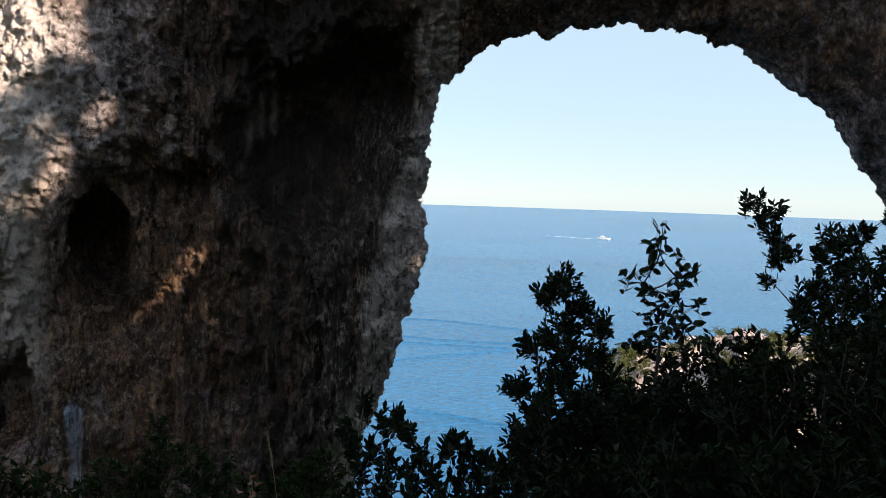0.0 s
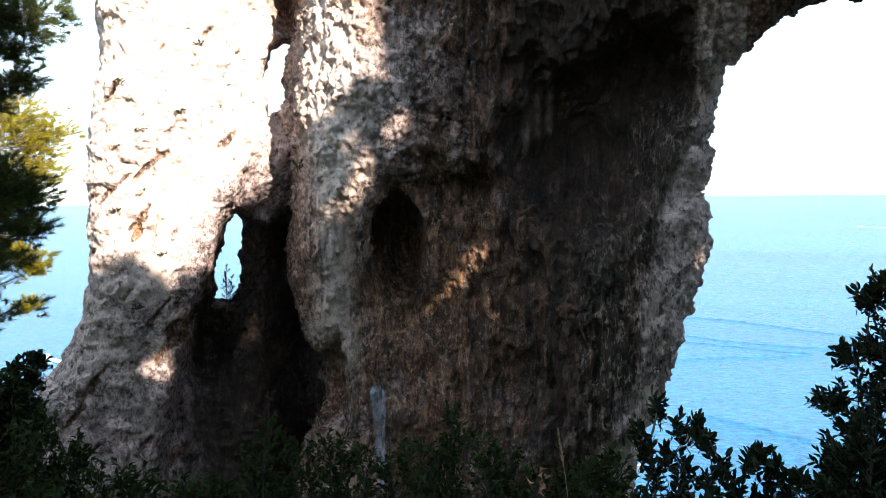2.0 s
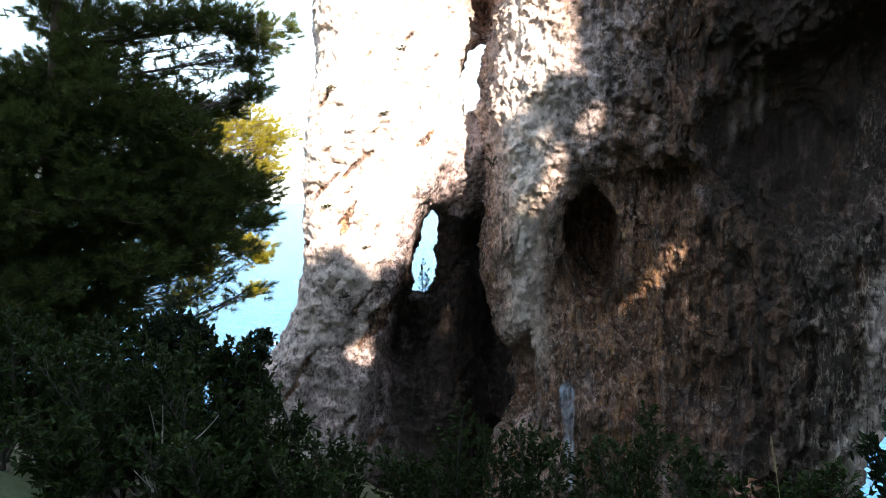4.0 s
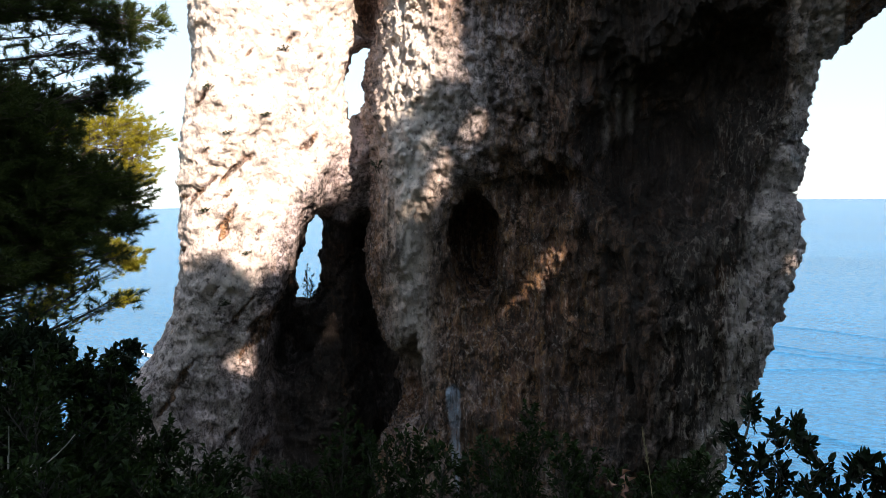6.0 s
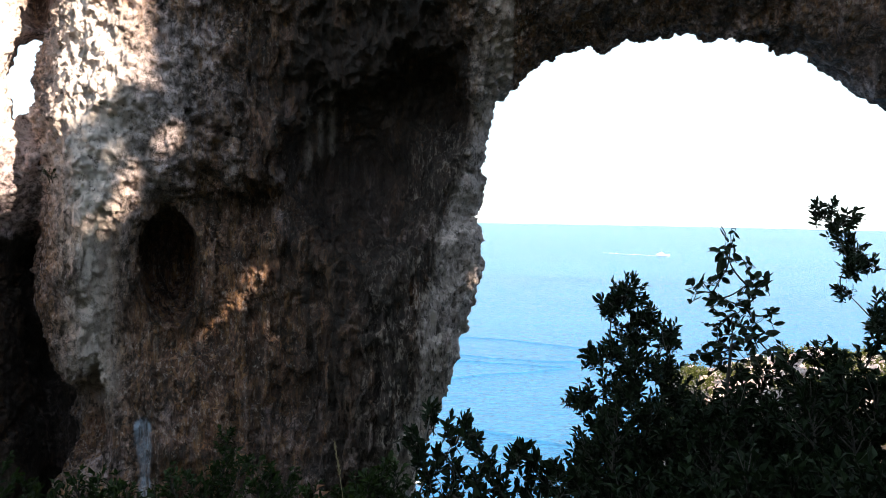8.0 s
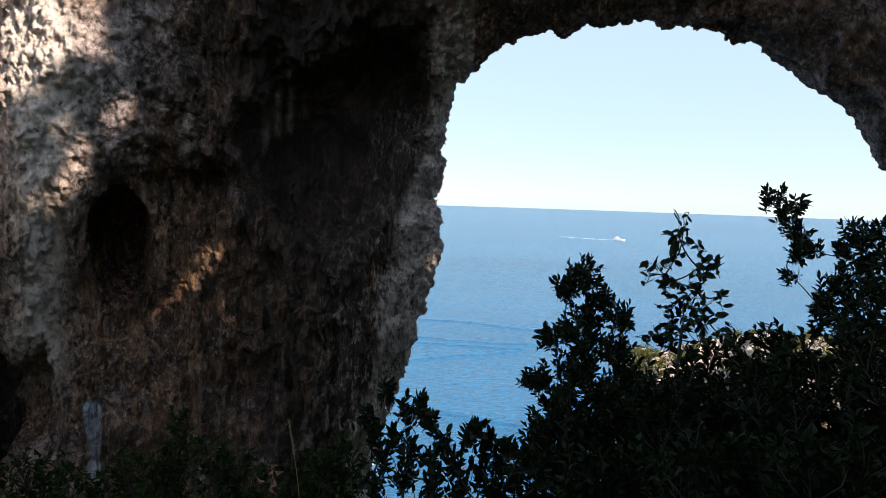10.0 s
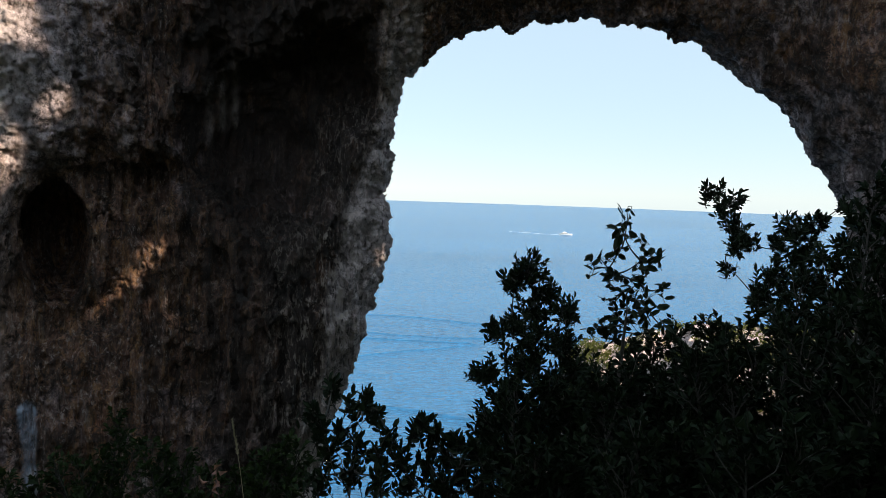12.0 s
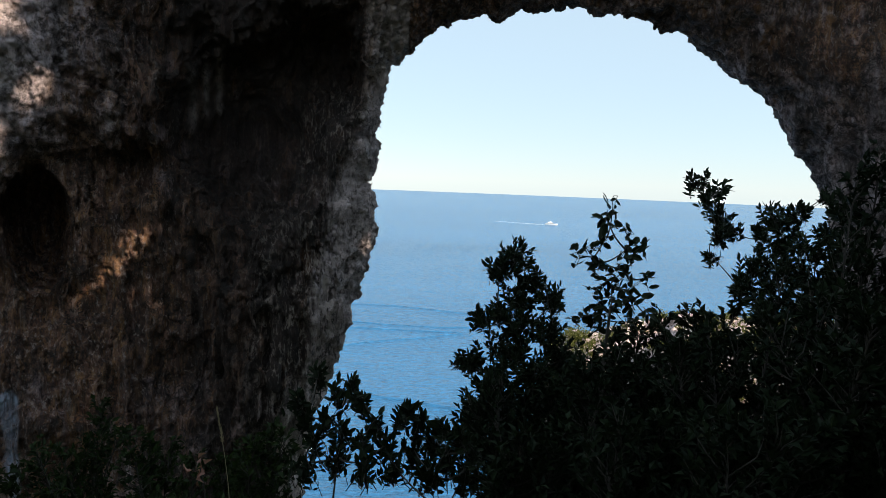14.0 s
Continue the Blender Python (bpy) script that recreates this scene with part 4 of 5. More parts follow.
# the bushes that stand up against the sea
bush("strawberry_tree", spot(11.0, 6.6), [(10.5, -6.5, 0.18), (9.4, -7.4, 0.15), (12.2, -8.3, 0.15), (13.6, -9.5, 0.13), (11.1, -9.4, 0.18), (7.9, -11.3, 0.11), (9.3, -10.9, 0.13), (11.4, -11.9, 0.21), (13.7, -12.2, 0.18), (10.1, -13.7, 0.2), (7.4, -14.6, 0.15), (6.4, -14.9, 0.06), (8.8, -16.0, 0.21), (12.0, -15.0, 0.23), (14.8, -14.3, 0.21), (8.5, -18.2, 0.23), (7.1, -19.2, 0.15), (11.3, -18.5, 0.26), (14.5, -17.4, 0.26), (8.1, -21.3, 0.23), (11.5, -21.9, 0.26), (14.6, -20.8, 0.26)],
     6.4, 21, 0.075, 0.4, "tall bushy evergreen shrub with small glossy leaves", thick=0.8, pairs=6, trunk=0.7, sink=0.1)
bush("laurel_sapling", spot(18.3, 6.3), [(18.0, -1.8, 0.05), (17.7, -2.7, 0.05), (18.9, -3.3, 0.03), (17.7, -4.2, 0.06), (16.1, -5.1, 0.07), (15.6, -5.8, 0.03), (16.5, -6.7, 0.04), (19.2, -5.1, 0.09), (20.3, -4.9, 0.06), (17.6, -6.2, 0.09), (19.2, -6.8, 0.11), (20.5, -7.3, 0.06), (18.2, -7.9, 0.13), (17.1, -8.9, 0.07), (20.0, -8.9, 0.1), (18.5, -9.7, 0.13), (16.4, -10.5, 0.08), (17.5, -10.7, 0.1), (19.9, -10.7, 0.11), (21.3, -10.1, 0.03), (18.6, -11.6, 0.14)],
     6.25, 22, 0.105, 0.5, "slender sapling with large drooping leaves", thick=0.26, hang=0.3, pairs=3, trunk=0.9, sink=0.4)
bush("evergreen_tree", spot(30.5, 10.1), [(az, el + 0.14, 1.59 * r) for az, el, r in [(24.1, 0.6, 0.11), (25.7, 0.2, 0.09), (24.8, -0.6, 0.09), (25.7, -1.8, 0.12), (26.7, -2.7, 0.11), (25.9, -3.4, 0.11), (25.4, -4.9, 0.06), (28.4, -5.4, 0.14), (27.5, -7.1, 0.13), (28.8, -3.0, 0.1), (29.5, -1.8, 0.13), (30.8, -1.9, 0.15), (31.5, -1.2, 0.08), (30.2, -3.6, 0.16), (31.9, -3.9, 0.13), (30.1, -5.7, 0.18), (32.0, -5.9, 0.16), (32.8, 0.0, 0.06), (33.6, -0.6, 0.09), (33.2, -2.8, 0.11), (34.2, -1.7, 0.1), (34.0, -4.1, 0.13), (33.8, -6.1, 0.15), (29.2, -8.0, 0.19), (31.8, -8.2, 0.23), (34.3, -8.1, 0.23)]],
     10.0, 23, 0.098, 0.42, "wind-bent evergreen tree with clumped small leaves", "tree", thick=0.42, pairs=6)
# the dark bushes beside the pines
bush("evergreen_shrub", spot(-59, 9.2), [(-60.2, -9.0, 0.22), (-58.9, -9.7, 0.18), (-57.7, -10.5, 0.15), (-61.0, -10.1, 0.26), (-59.3, -11.3, 0.29), (-56.9, -12.0, 0.16), (-57.6, -12.9, 0.26)],
     9.0, 24, 0.1, 0.45, "dark broad-leaved shrub under the pine", group="dark shrubs", thick=0.6)
bush("evergreen_shrub", spot(-54.4, 8.4), [(-53.7, -10.7, 0.09), (-53.0, -11.0, 0.07), (-54.4, -11.2, 0.09), (-53.6, -12.0, 0.12), (-54.8, -12.2, 0.11), (-54.1, -13.1, 0.13), (-55.1, -13.8, 0.17), (-53.4, -14.4, 0.09), (-54.2, -15.2, 0.15), (-55.9, -14.1, 0.19)],
     8.3, 25, 0.09, 0.45, "slim dark shrub standing against the sea", group="dark shrubs", pairs=6, thick=0.6)
for k, (az, d, tops) in enumerate((
        (16.5, 7.0, ((14.2, -14.6), (15.2, -15.4), (16.8, -15.0), (18.8, -14.2), (15.5, -17))), (22, 7.0, ((20.6, -12.5), (22.4, -11.2), (24.2, -10.7), (22, -14), (19, -16))),
        (27, 7.2, ((25.5, -10.8), (27.4, -9.8), (29.0, -8.9), (26, -14))), (31.5, 6.8, ((30.6, -6.8), (32.6, -5.6), (33.5, -8), (30, -12))),
        (36.5, 6.6, ((34.6, 0.6), (36.0, 1.4), (37.6, 2.2), (35.5, -4), (36.8, -8))), (41, 6.4, ((39.5, 2.6), (41, 3.0), (43, 3.2), (40, -5))),
        (11.5, 5.6, ((10, -17), (12.5, -16.5), (14, -18), (8.2, -19.5))), (18, 5.4, ((16.5, -16), (18.8, -15), (21, -16), (15, -20))),
        (25, 5.2, ((23.5, -13.5), (26, -12.4), (28, -12.8), (22.5, -18))), (32, 5.0, ((30.4, -11), (33, -10), (35, -9.5), (29.5, -17))),
        (14, 4.4, ((12, -22), (15, -21.5), (17, -22.5))), (22, 4.2, ((20, -20.5), (23, -20), (25.5, -20))), (30, 4.0, ((28, -19.5), (31, -19), (34, -18.5))), (38, 4.6, ((36.5, -10), (39, -8), (41, -7), (36, -17))),
        (19.0, 6.6, ((17.4, -15.6), (19.4, -15.2), (21, -14.8), (19, -17), (18, -16.5))), (24.6, 6.6, ((23, -12.8), (25, -12.2), (26.5, -12.0), (24.5, -15), (23.5, -16))),
        (-66, 9.0, ((-68, -10.2), (-66, -9.8), (-64.4, -10.4), (-65, -14), (-67, -13))), (-61.5, 8.8, ((-63.4, -10.4), (-61.6, -10.2), (-60.0, -10.4), (-60.5, -14), (-62.6, -14))),
        (-57.4, 8.4, ((-58.6, -12.0), (-57.2, -12.6), (-55.9, -13.6), (-57, -16))), (-54.6, 8.0, ((-54.9, -13.2), (-53.9, -14.2), (-54.4, -17))), (-64.6, 7.6, ((-66.2, -11.6), (-64.4, -12.0), (-62.8, -12.2), (-64, -16))), (-60, 7.4, ((-61.6, -12.2), (-60, -12.8), (-58.6, -13.6), (-60, -17))), (-68.5, 7.8, ((-70, -10), (-68, -10.8), (-67, -11.6), (-68, -15))), (-72, 9.2, ((-74, -8), (-72, -8.4), (-70, -9), (-71, -13))))):
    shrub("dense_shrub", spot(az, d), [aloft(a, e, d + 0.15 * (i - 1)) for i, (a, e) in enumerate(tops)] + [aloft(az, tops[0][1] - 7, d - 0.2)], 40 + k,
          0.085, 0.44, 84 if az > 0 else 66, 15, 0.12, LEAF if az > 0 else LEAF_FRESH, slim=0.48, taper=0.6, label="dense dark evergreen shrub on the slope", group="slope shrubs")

# the scrub before the foot of the rocks
for k, (az, d, tops, mat) in enumerate((
        (-63, 8.6, ((-65, -10), (-62.5, -9.6), (-60.5, -10.0), (-66.5, -11)), LEAF_FRESH), (-57, 8.2, ((-59, -11.8), (-56.5, -12.0), (-55.3, -13)), LEAF_FRESH),
        (-52.0, 7.2, ((-52.6, -16), (-51.0, -18.6), (-54, -17)), LEAF_FRESH),
        (-58, 6.4, ((-60, -15), (-57, -16), (-55, -17.5), (-62, -14)), LEAF_FRESH), (-66, 6.4, ((-68, -12), (-65, -13.5), (-70, -11), (-63.5, -15)), LEAF_FRESH),
        (-72, 7.4, ((-74, -8), (-71, -9), (-69, -9.5)), LEAF_FRESH), (-76, 6.2, ((-78, -8), (-75, -10), (-73, -12)), LEAF_FRESH),
        (-48.5, 7.0, ((-50, -20.2), (-48, -20.6), (-46.6, -21.4)), LEAF_FRESH), (-42.5, 7.2, ((-44, -22), (-42, -22.6), (-40.6, -22.8)), LEAF_FRESH),
        (-37, 9.0, ((-38.6, -20.4), (-37.2, -18.4), (-36, -19.6), (-35.2, -20.4)), LEAF_FRESH), (-32.5, 8.4, ((-34, -21), (-32.4, -20.2), (-31.2, -20.3), (-30, -21)), LEAF_FRESH),
        (-27.6, 7.6, ((-29, -21.4), (-27.4, -22), (-26, -20.9)), LEAF_FRESH), (-22.6, 8.4, ((-24.6, -20.8), (-22.6, -20.6), (-21.8, -18.0), (-20.6, -20.2)), LEAF_FRESH),
        (-18.2, 7.6, ((-19.8, -20.8), (-18.4, -21.0), (-17.0, -21.8)), LEAF_FRESH), (-13.2, 6.6, ((-15, -22.8), (-13, -23.2), (-11.4, -22.6)), LEAF_FRESH), (-9.4, 5.4, ((-10.4, -22.2), (-9.2, -21.6), (-8.2, -22.0)), LEAF_FRESH),
        (-61, 5.0, ((-63, -19), (-60, -20), (-57.5, -21)), LEAF_FRESH), (-52, 5.4, ((-54, -21), (-51, -22.5), (-49.5, -23.4)), LEAF_FRESH), (-69, 5.0, ((-71, -16), (-68, -17.5)), LEAF_FRESH))):
    shrub("scrub_bush", spot(az, d), [aloft(a, e, d + 0.12 * (i - 1)) for i, (a, e) in enumerate(tops)], 70 + k,
          0.052 + 0.004 * d, 0.36, 56, 12, 0.15, mat, slim=0.5, taper=0.55, label="green macchia bush on the stony slope", group="macchia bushes")

# pines beside the pinnacle
rs = np.random.RandomState(77)
OUTER = [(-51.6, 12.2, 0.37), (-53.0, 10.4, 0.27), (-53.6, 13.1, 0.35), (-56.1, 13.4, 0.29), (-58.9, 13.3, 0.31), (-61.6, 12.6, 0.41), (-64.0, 12.5, 0.49), (-63.6, 9.6, 0.35), (-52.7, 8.1, 0.23), (-54.4, 6.8, 0.25), (-57.1, 6.6, 0.27), (-60.6, 7.1, 0.44), (-52.7, 0.2, 0.31), (-54.1, 1.4, 0.35), (-56.9, 1.0, 0.47), (-58.7, 2.3, 0.49), (-52.6, -2.0, 0.25), (-55.0, -1.2, 0.41), (-57.9, -2.4, 0.41), (-53.2, -3.9, 0.16), (-58.2, -5.1, 0.25), (-56.0, -6.8, 0.16), (-53.8, -7.6, 0.14), (-60.7, -5.5, 0.21), (-60.3, -7.4, 0.1), (-58.6, -7.6, 0.09), (-60.2, 10.6, 0.15), (-57.6, 9.6, 0.14), (-55.6, 9.0, 0.15), (-62.2, 10.4, 0.2), (-58.8, 8.4, 0.15), (-56.4, 11.2, 0.14), (-65.5, 10.2, 0.4), (-66.5, 13.0, 0.4)]
pads = [(az - 0.25, el, 12 + rs.uniform(-0.5, 0.5), (1.1 if 8 < el < 12.3 and az < -53 else 1.45) * r) for az, el, r in OUTER]
for el in np.arange(-9, 9, 1.6):                       # the closed heart of the crown
    rim = np.interp(el, [-9, -5, -3, 0, 3, 5, 9], [-64, -62, -57.5, -55.5, -56.5, -59.0, -64.5])
    for az in np.arange(rim, -77, -1.9):
        pads.append((az + rs.uniform(-0.7, 0.5), el + rs.uniform(-0.9, 0.9), 11.8 + rs.uniform(-0.8, 0.9), rs.uniform(0.4, 0.6)))
for k in range(16):                                   # the top of the tree
    pads.append((rs.uniform(-73, -56), rs.uniform(16, 27), 12 + rs.uniform(-1, 1), rs.uniform(0.35, 0.6)))
pine("pine_tree", spot(-69.0, 12.2), aloft(-64.5, 27, 12.2), pads, 5, "maritime pine with layered spreading boughs, shade put into its dark needle colour", NEEDLE_SHADED)
LIT = [(-53.1, 5.3, 0.55), (-51.5, 4.2, 0.42), (-55.5, 4.6, 0.55), (-52.4, 2.7, 0.39), (-57.4, 4.8, 0.36), (-52.0, 1.6, 0.32), (-53.4, -4.4, 0.39), (-54.4, -3.7, 0.29), (-52.8, -5.2, 0.19), (-53.4, -7.6, 0.22)]
pads = [(az, el, 20, 1.55 * r) for az, el, r in LIT] + [(rs.uniform(-61, -56.5), rs.uniform(-8, 6), 20 + rs.uniform(-0.6, 0.6), 0.6) for k in range(14)]
pine("pine_tree", spot(-67, 20.0), aloft(-61.5, 7.5, 20.0), pads, 8, "pine with sunlit yellow-green boughs, sunlight also put into their colour")

# a dry grass stalk and dead leaves among the scrub
stalk = new("grass_stalk")
b0 = spot(-12.2, 5.1)
stalk.location = Vector(b0)
tip = aloft(-13.2, -18.9, 5.1) - b0
rod = curve(np.zeros(3), tip, np.array([0.05, 0, 0.02]), 9)
part("stem", mesh_from("stem", *tube_arrays([(rod, np.linspace(0.004, 0.002, 9))]), STRAW), stalk)
rs = np.random.RandomState(4)
k = 90
hp = rod[-1] + (rod[-2] - rod[-1]) * rs.uniform(0, 1.4, (k, 1))
hv, ht = leaf_arrays(hp, unit(rod[-1] - rod[-2]) + rs.normal(0, 0.22, (k, 3)), rs.normal(0, 1, (k, 3)), np.full(k, 0.032), np.full(k, 0.008))
part("seed_head", mesh_from("seed_head", hv, ht, STRAW, False), stalk)
tagged(stalk, "dry straw-coloured grass stalk with a seed head", "grass stalk")

# bare wood in the scrub beside the pines
for k, (foot, top, thick, label) in enumerate(((spot(-65.2, 5.0), aloft(-60.2, -18.2, 5.4), 0.022, "bare grey dead branch leaning in the scrub"),
                                               (spot(-64.0, 5.3), aloft(-61.8, -17.6, 5.6), 0.014, "thin bare dead branch in the scrub"),
                                               (spot(-53.6, 6.0), aloft(-62.4, -16.4, 6.6), 0.034, "dark crooked bough leaning over the scrub"))):
    dead = new("dead_branch")
    dead.location = Vector(foot)
    rs = np.random.RandomState(140 + k)
    rod = curve(np.zeros(3), top - foot, rs.normal(0, 0.07, 3), 10)
    wood = DEAD_WOOD if k < 2 else BARK
    part("stem", mesh_from("stem", *tube_arrays([(rod, np.linspace(thick, 0.005, 10))], 6), wood), dead)
    for j in range(4):
        at = rod[4 + j]
        part("twig", mesh_from("twig", *tube_arrays([(curve(at, at + rs.normal(0, 0.16, 3) + (0, 0, 0.12), rs.normal(0, 0.02, 3), 5), np.linspace(0.3 * thick, 0.003, 5))], 5), wood), dead)
    tagged(dead, label, "branch", "dead branches")

# small growth in the rock: the bush in the window, tufts on the pinnacle
shrub("window_bush", np.array([-17.45, 20.9, -3.0]), [np.array([-17.25, 20.75, -1.25]), np.array([-17.5, 20.9, -1.55]), np.array([-17.05, 20.75, -1.6])], 90, 0.10, 0.26, 18, 8, 0.2, label="small bush growing in the rock window", category="bush")

shrub("ledge_bush", np.array([-13.6, 20.3, 2.2]), [np.array([-13.7, 20.1, 2.6]), np.array([-13.4, 20.1, 2.55])], 91, 0.07, 0.2, 14, 8, 0.1, LEAF_FRESH, label="small green tuft on the rock ledge", category="bush")



def on_spire(a, z):
    """A place on the sunlit face of the pinnacle."""
    near = v[(np.abs(v[:, 0] - a) < 0.15) & (np.abs(v[:, 2] - z) < 0.15)]
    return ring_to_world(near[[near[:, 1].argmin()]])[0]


for k, (a, z, size) in enumerate(((-17.06, 6.6, 0.22), (-19.7, 5.0, 0.2), (-17.7, 4.1, 0.16), (-19.1, 3.5, 0.16), (-18.7, -0.5, 0.16), (-19.4, -2.4, 0.3), (-20.0, 1.0, 0.16))):
    at = on_spire(a, z)
    out = -unit(at * (1, 1, 0))
    shrub("ledge_bush", at - 0.1 * out, [at + out * size + (0, 0, size * 0.6), at + out * size * 0.7 + (0.1, 0.1, 0.1), at + out * size * 0.6 + (-0.1, -0.1, 0.05)], 120 + k, 0.06, size * 0.7, 12, 7, 0.1, LEAF_FRESH,
          label="tiny yellow-green tuft rooted in the rock face", category="bush", group="rock tufts")

# curled dead leaves caught in the scrub
rs = np.random.RandomState(9)
heap = new("dead_leaves")
hb = aloft(-14.5, -23.0, 5.6)
heap.location = Vector(hb)
hv, ht = leaf_arrays(rs.normal(0, 0.035, (9, 3)), rs.normal(0, 1, (9, 3)), rs.normal(0, 1, (9, 3)), np.full(9, 0.08), np.full(9, 0.045), 0.3, 0.3)
part("leaf_cluster", mesh_from("leaf_cluster", hv, ht, DRY, False), heap)
shoot = curve(spot(-14.1, 5.7) - hb, np.zeros(3), np.array([0.05, 0, 0]), 6)
part("twig", mesh_from("twig", *tube_arrays([(shoot, np.linspace(0.012, 0.005, 6))]), BARK), heap)
tagged(heap, "pinkish dead leaves on a dry twig", "dead leaves")


# ---- the headland beyond the arch ----
def headland_height(x, y):
    az, d = np.degrees(np.arctan2(x, y)), np.hypot(x, y)
    p = np.stack([x, y, 0 * x], 1)
    top = np.interp(az, [10, 12.6, 13.6, 14.7, 17, 21.3, 23.7, 26, 34, 45], [-60, -28, -19.4, -17.6, -16.6, -15.6, -14.4, -14.0, -12.6, -14])
    front = 1.15 * np.clip(79 + 1.5 * fbm(p, 0.2, 2, 0.5, 83) - d, 0, 60)
    behind = 1.2 * np.clip(d - 96, 0, 90)
    return top - 0.9 - front - behind + 0.9 * fbm(p, 0.22, 4, 0.6, 81) - 0.7 * np.abs(fbm(p, 0.6, 3, 0.6, 84))


gx, gy = np.meshgrid(np.linspace(12, 66, 160), np.linspace(62, 104, 160), indexing="ij")
hz = headland_height(gx.ravel(), gy.ravel())
hv = np.stack([gx.ravel() + 0.5 * fbm(np.stack([gx.ravel(), gy.ravel(), hz], 1), 0.7, 2, 0.5, 85), gy.ravel(), np.maximum(hz, SEA_LEVEL - 3)], 1)
i = np.arange(159)[:, None] * 160 + np.arange(159)[None]
me = mesh_from("headland", hv, np.stack([i, i + 160, i + 161, i + 1], -1).reshape(-1, 4), ROCK)
for key, value in (("ochre", 0.45), ("stain_shade", 0.1), ("pale_lit", 0.25)):
    me.attributes.new(key, "FLOAT", "POINT").data.foreach_set("value", np.full(len(hv), value, np.float32))
tagged(new("headland", me), "sunlit pale rock headland above the sea", "headland", kind="structure")

rs = np.random.RandomState(31)
B = np.stack([rs.uniform(17, 62, 1100), rs.uniform(66, 98, 1100)], 1)
hz = headland_height(B[:, 0], B[:, 1])
keep = (hz > -30) & (fbm(np.column_stack([B, 0 * hz]), 0.18, 2, 0.5, 87) > -0.3)
B, hz = B[keep], hz[keep]
P = np.repeat(np.column_stack([B, hz + 0.3]), 46, 0)
P = P + unit(rs.normal(0, 1, P.shape)) * rs.uniform(0.2, 0.9, (len(P), 1)) * np.repeat(rs.uniform(0.5, 1.3, len(B)), 46)[:, None] * (1, 1, 0.7)
size = rs.uniform(0.18, 0.4, len(P))
hv, ht = leaf_arrays(P, rs.normal(0, 1, P.shape) + (0, 0, 0.4), rs.normal(0, 1, P.shape), size, size * 0.6)
tagged(new("headland_scrub", mesh_from("headland_scrub", hv, ht, SCRUB, False)), "low olive-green scrub on the headland", "scrub", kind="stuff")


# ---- unseen trees added on the crest behind the terrace to cast shade; gaps in them let spots of sun through ----
# places to be sunlit; leaves are left out along the sun's way to each
GAPS = [(-8.39, 22.7, -0.96, 0.22), (-8.67, 22.6, -1.45, 0.16), (-9.07, 22.8, -1.9, 0.1), (-9.66, 22.9, -2.45, 0.1), (-10.03, 22.5, -2.82, 0.04), (-10.46, 22.0, -3.11, 0.0),
        (-7.85, 23.07, 0.53, -0.02), (-7.81, 22.77, -3.1, 0.06), (-7.92, 22.49, -2.37, 0.0), (-8.82, 21.35, -5.76, 0.06), (-9.3, 21.02, -6.18, 0.06),
        (-9.82, 20.6, 3.78, 0.3), (-9.55, 20.6, 4.1, 0.05), (-11.3, 20.43, 2.0, 0.3), (-11.99, 20.5, 2.9, 0.16), (-10.39, 20.35, 5.36, 0.2), (-13.13, 21.34, 0.13, 0.08),
        (-17.7, 22.47, -3.83, 0.08), (-17.67, 22.39, -4.51, 0.06), (-17.41, 23.09, -2.5, 0.04), (-19.26, 22.21, -3.91, 0.04), (-18.78, 21.08, -6.31, 0.02),
        (-18.03, 18.16, -4.11, 0.14), (-18.06, 18.29, -4.76, 0.18), (-18.67, 17.95, -4.54, 0.04), (-1.0, 24.78, -0.95, 0.2)] + [(*aloft(az, el, 20), 0.8 * r) for az, el, r in LIT]
sun_way = np.array(TO_SUN)
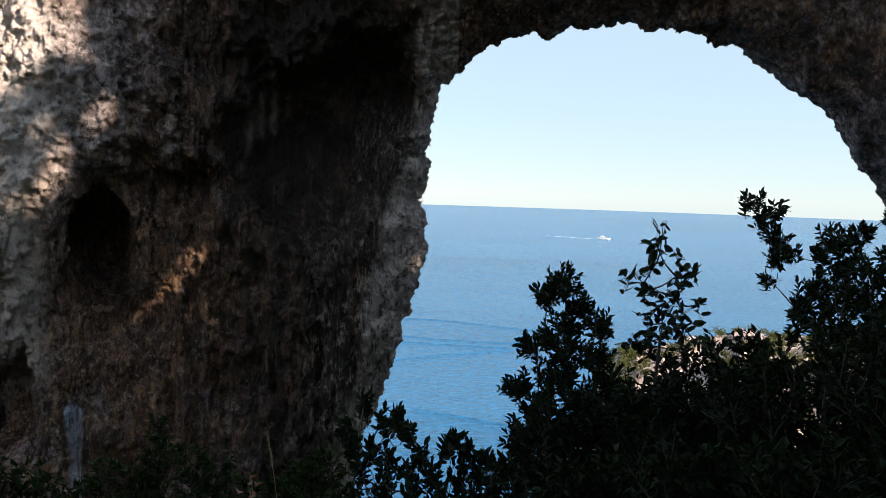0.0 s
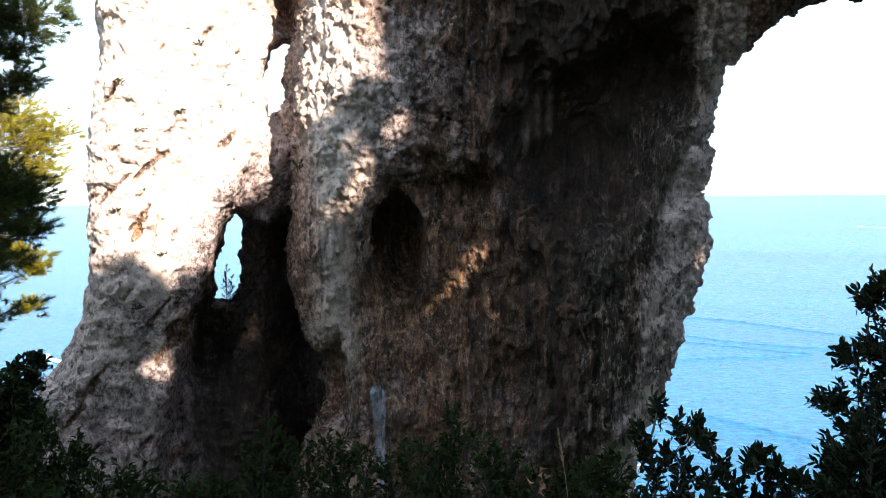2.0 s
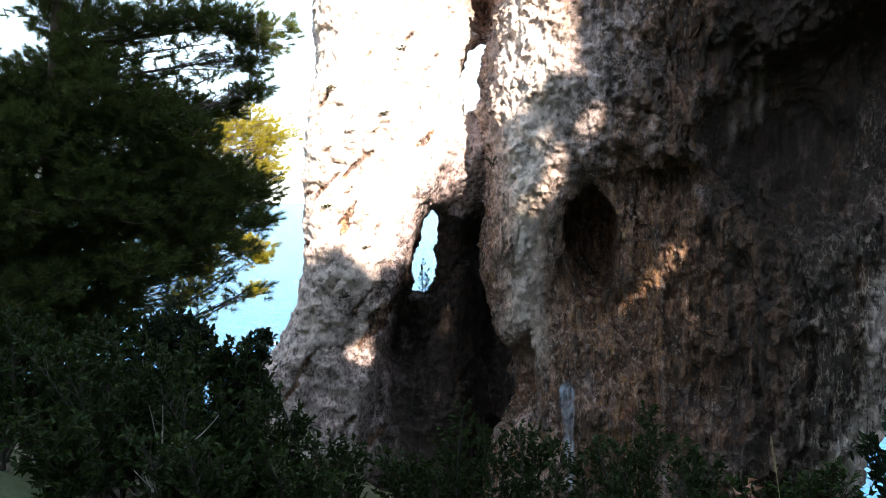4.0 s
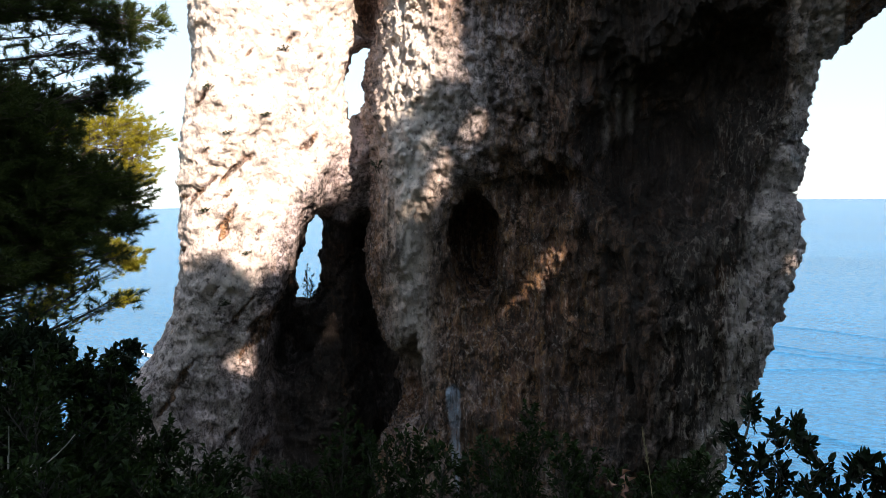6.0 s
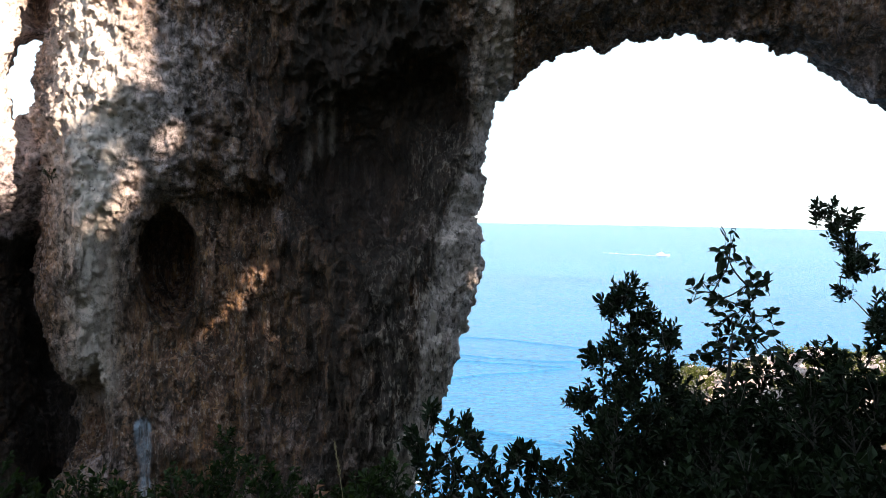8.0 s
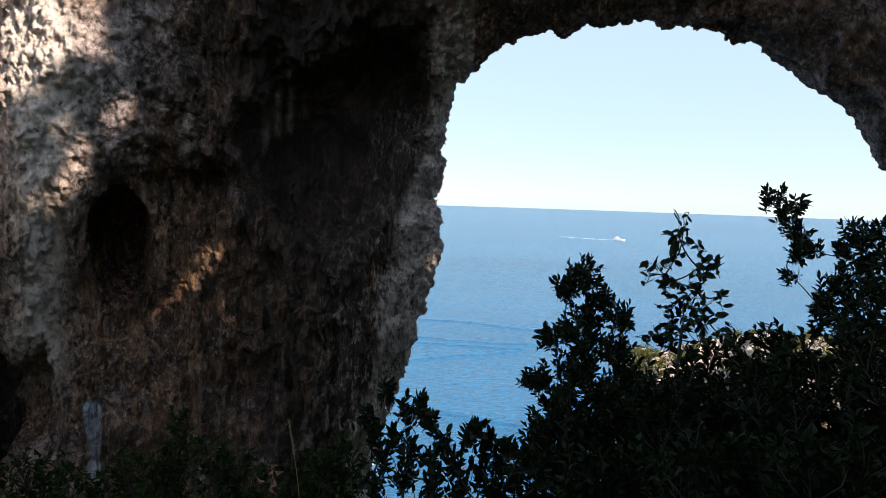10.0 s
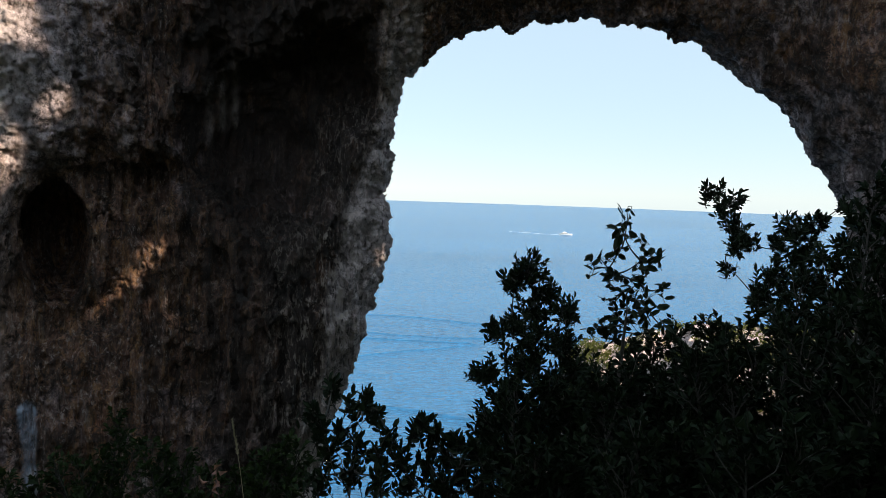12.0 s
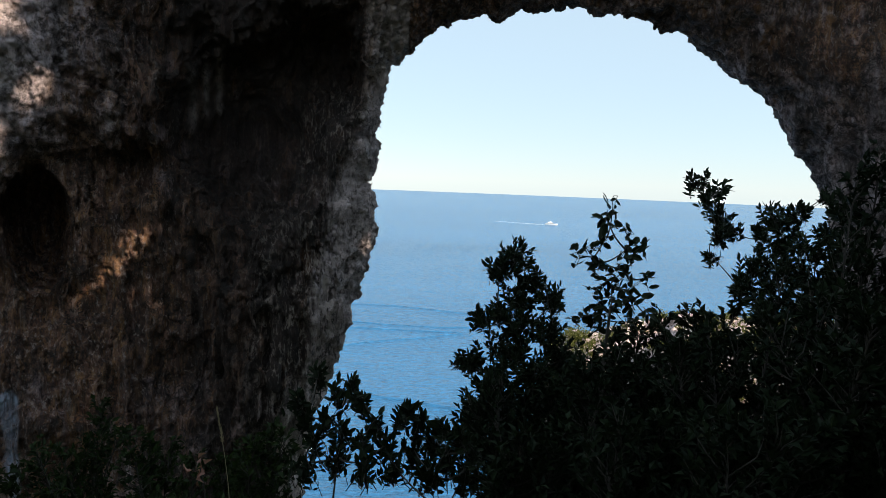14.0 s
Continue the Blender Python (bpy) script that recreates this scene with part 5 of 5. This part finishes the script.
for k, (w, r) in enumerate([(a, 1.0) for a in np.arange(-9, 3, 1.1)] + [(a, 0.42) for a in np.arange(3.4, 12.2, 0.48)] + [(12.65, 0.4), (13.25, 0.6)] + [(a, 1.5) for a in np.arange(14.4, 31, 1.2)]):
    rs = np.random.RandomState(300 + k)
    top = float(np.interp(w, [c[0] for c in SHADE_CANOPY], [c[1] for c in SHADE_CANOPY]))
    x, y = CREST_OUT * SUN_X - w * SUN_Y, CREST_OUT * SUN_Y + w * SUN_X
    foot = float(ground_height(np.array([x]), np.array([y]))[0])
    root = new("unseen_shade_tree")
    root.location = (x, y, foot)
    n = int((190 if 3 < w < 15 else 85) * max(r, 0.5) * 2 * (top - foot + 2))
    ang, rad, h = rs.uniform(0, 2 * np.pi, n), rs.rand(n) ** 0.5, rs.rand(n)
    dome = np.clip((1 - h) * (top - foot + 1) / r * 1.6, 0, 1) ** 0.5
    side, deep = r * 1.2 * rad * dome * np.cos(ang), 1.5 * rad * dome * np.sin(ang)
    P = np.stack([x - side * SUN_Y + deep * SUN_X, y + side * SUN_X + deep * SUN_Y, foot - 1 + h * (top - foot + 1)], 1)
    P = P + 0.25 * fbm(P, 0.8, 2, 0.5, 301)[:, None]
    clear = np.ones(n, bool)
    for gx0, gy0, gz0, gr in GAPS:
        rel = P - (gx0, gy0, gz0)
        off = rel - (rel @ sun_way)[:, None] * sun_way
        clear &= np.linalg.norm(off, axis=1) > gr + 0.36
    P = P[clear]
    size = rs.uniform(0.4, 0.66, len(P))
    hv, ht = leaf_arrays(P - np.array([x, y, foot]), rs.normal(0, 1, P.shape), rs.normal(0, 1, P.shape), size, size * 0.65)
    part("crown", mesh_from("crown", hv, ht, LEAF, False), root)
    bole = curve(np.array([0, 0, -0.5]), np.array([0.2, 0.1, (top - foot) * 0.6]), np.array([0.1, 0, 0]), 8)
    part("trunk", mesh_from("trunk", *tube_arrays([(bole, np.linspace(0.16, 0.05, 8))], 8), BARK), root)
    tagged(root, "unseen evergreen tree added on the crest to shade the rock", "tree", "crest trees")


# ---- boats and their wakes ----
def hull_mesh(name, length, beam, height, mat):
    """A pointed hull: cross-sections from stern to bow."""
    bm = bmesh.new()
    rows = []
    for s in np.linspace(0, 1, 9):
        w = beam / 2 * (1 - s ** 2.6) ** 0.6 * (0.85 + 0.15 * min(1, s * 4)) + 0.02
        sheer = height * (1 + 0.35 * s ** 2)
        x = (s - 0.5) * length
        rows.append([bm.verts.new(c) for c in ((x, -w, sheer), (x - 0.03 * length * s, -w * 0.75, 0.1 * height), (x - 0.05 * length * s, 0, -0.3 * height), (x - 0.03 * length * s, w * 0.75, 0.1 * height), (x, w, sheer))])
    for a, b in zip(rows, rows[1:]):
        for k in range(4):
            bm.faces.new((a[k], a[k + 1], b[k + 1], b[k]))
        bm.faces.new((a[4], a[0], b[0], b[4]))
    bm.faces.new(rows[0])
    bmesh.ops.recalc_face_normals(bm, faces=bm.faces)
    me = bpy.data.meshes.new(name)
    bm.to_mesh(me)
    bm.free()
    me.materials.append(mat)
    return me


def block_mesh(name, x0, x1, half, z0, z1, slope, mat):
    """A deckhouse with raked front and rounded edges."""
    bm = bmesh.new()
    lo = [bm.verts.new(c) for c in ((x0, -half, z0), (x1, -half, z0), (x1, half, z0), (x0, half, z0))]
    hi = [bm.verts.new(c) for c in ((x0 + 0.2 * slope, -half * 0.9, z1), (x1 - slope, -half * 0.85, z1), (x1 - slope, half * 0.85, z1), (x0 + 0.2 * slope, half * 0.9, z1))]
    bm.faces.new(lo[::-1])
    bm.faces.new(hi)
    for k in range(4):
        bm.faces.new((lo[k], lo[(k + 1) % 4], hi[(k + 1) % 4], hi[k]))
    bmesh.ops.bevel(bm, geom=bm.edges[:], offset=0.08 * (z1 - z0), segments=2, affect="EDGES")
    me = bpy.data.meshes.new(name)
    bm.to_mesh(me)
    bm.free()
    me.materials.append(mat)
    return me


def yacht(az, d, heading, scale, label):
    root = new("motor_yacht")
    x, y = d * math.sin(radians(az)), d * math.cos(radians(az))
    part("hull", hull_mesh("hull", 32, 7, 3.0, BOAT_WHITE), root)
    deck = part("main_deck", block_mesh("main_deck", -13, 7, 2.9, 3.0, 5.4, 4.0, BOAT_WHITE), root)
    part("upper_deck", block_mesh("upper_deck", -9, 3, 2.4, 5.4, 7.6, 3.0, BOAT_WHITE), root)
    part("window_band", block_mesh("window_band", -12, 5.6, 3.0, 3.8, 4.8, 1.6, BOAT_GLASS), deck, "dark tinted window band")
    part("mast", mesh_from("mast", *tube_arrays([(np.array([[-3, 0, 7.4], [-3.6, 0, 9.4], [-4, 0, 11.2]]), [0.7, 0.45, 0.15])], 6), BOAT_WHITE), root)
    root.matrix_world = pose(x, y, SEA_LEVEL, 0, 0, heading) @ Matrix.Scale(scale, 4)
    return tagged(root, label, "yacht")


def wake(points, widths, height, mat, label):
    """A low swell of water or foam along the given places (az, d)."""
    pts = np.array([spot(a, d, SEA_LEVEL) for a, d in points])
    s = np.linspace(0, len(pts) - 1, 60)
    line = np.stack([np.interp(s, range(len(pts)), pts[:, c]) for c in range(3)], 1)
    w = np.interp(s, range(len(pts)), widths)[:, None]
    side = unit(np.cross(np.gradient(line, axis=0), (0, 0, 1)))
    jit = 1 + 0.25 * fbm(line, 0.05, 2, 0.5, 95)[:, None]
    rows = np.stack([line - side * w * jit, line - side * w * 0.3 + (0, 0, height), line + side * w * 0.3 + (0, 0, height), line + side * w * jit], 1)
    rows[:, [0, 3], 2] -= 0.05
    i = np.arange(59)[:, None] * 4 + np.arange(3)[None]
    me = mesh_from("boat_wake", rows.reshape(-1, 3), np.stack([i, i + 4, i + 5, i + 1], -1).reshape(-1, 4), mat)
    return tagged(new("boat_wake", me), label, "wake", kind="stuff")


yacht(13.0, 1541, -12, 0.88, "white motor yacht under way on the open sea")
wake([(12.55, 1543), (11.4, 1552), (10.4, 1562), (8.4, 1592)], [1.2, 0.6, 0.3, 0.1], 0.2, FOAM, "white foam wake trailing behind the yacht")


def motorboat(az, d, heading, label, size=1.0):
    root = new("motorboat")
    part("hull", hull_mesh("hull", 9, 2.8, 1.1, BOAT_WHITE), root)
    cabin = part("cabin", block_mesh("cabin", -2.2, 1.6, 1.0, 1.0, 2.1, 1.0, BOAT_WHITE), root)
    part("windscreen", block_mesh("windscreen", 0.2, 1.9, 0.85, 1.2, 1.8, 0.7, BOAT_GLASS), cabin, "dark tinted windscreen")
    x, y = d * math.sin(radians(az)), d * math.cos(radians(az))
    root.matrix_world = pose(x, y, SEA_LEVEL, 0, 0, heading) @ Matrix.Scale(size, 4)
    return tagged(root, label, "boat")


motorboat(-52.4, 438, 150, "small white motorboat off the rocks")
wake([(-52.2, 434), (-51.4, 420), (-50.6, 405)], [1.6, 2.2, 2.6], 0.2, FOAM, "white churned water behind the motorboat")
motorboat(-6.5, 228, 20, "white dinghy lying close under the cliff", 0.35)
for line, w in (([(-4, 500), (1, 492), (5.5, 476), (9, 470)], 2.4), ([(-4, 440), (0, 428), (4, 425), (8, 430)], 2.0), ([(-4.5, 372), (-1, 384), (3, 396), (6, 410)], 2.0), ([(-3.5, 420), (1, 414), (6, 412)], 1.6), ([(-2, 288), (2, 280), (6, 272)], 1.6)):
    wake(line, [w] * len(line), 0.35, SEA, "faint swell line of a passing boat")
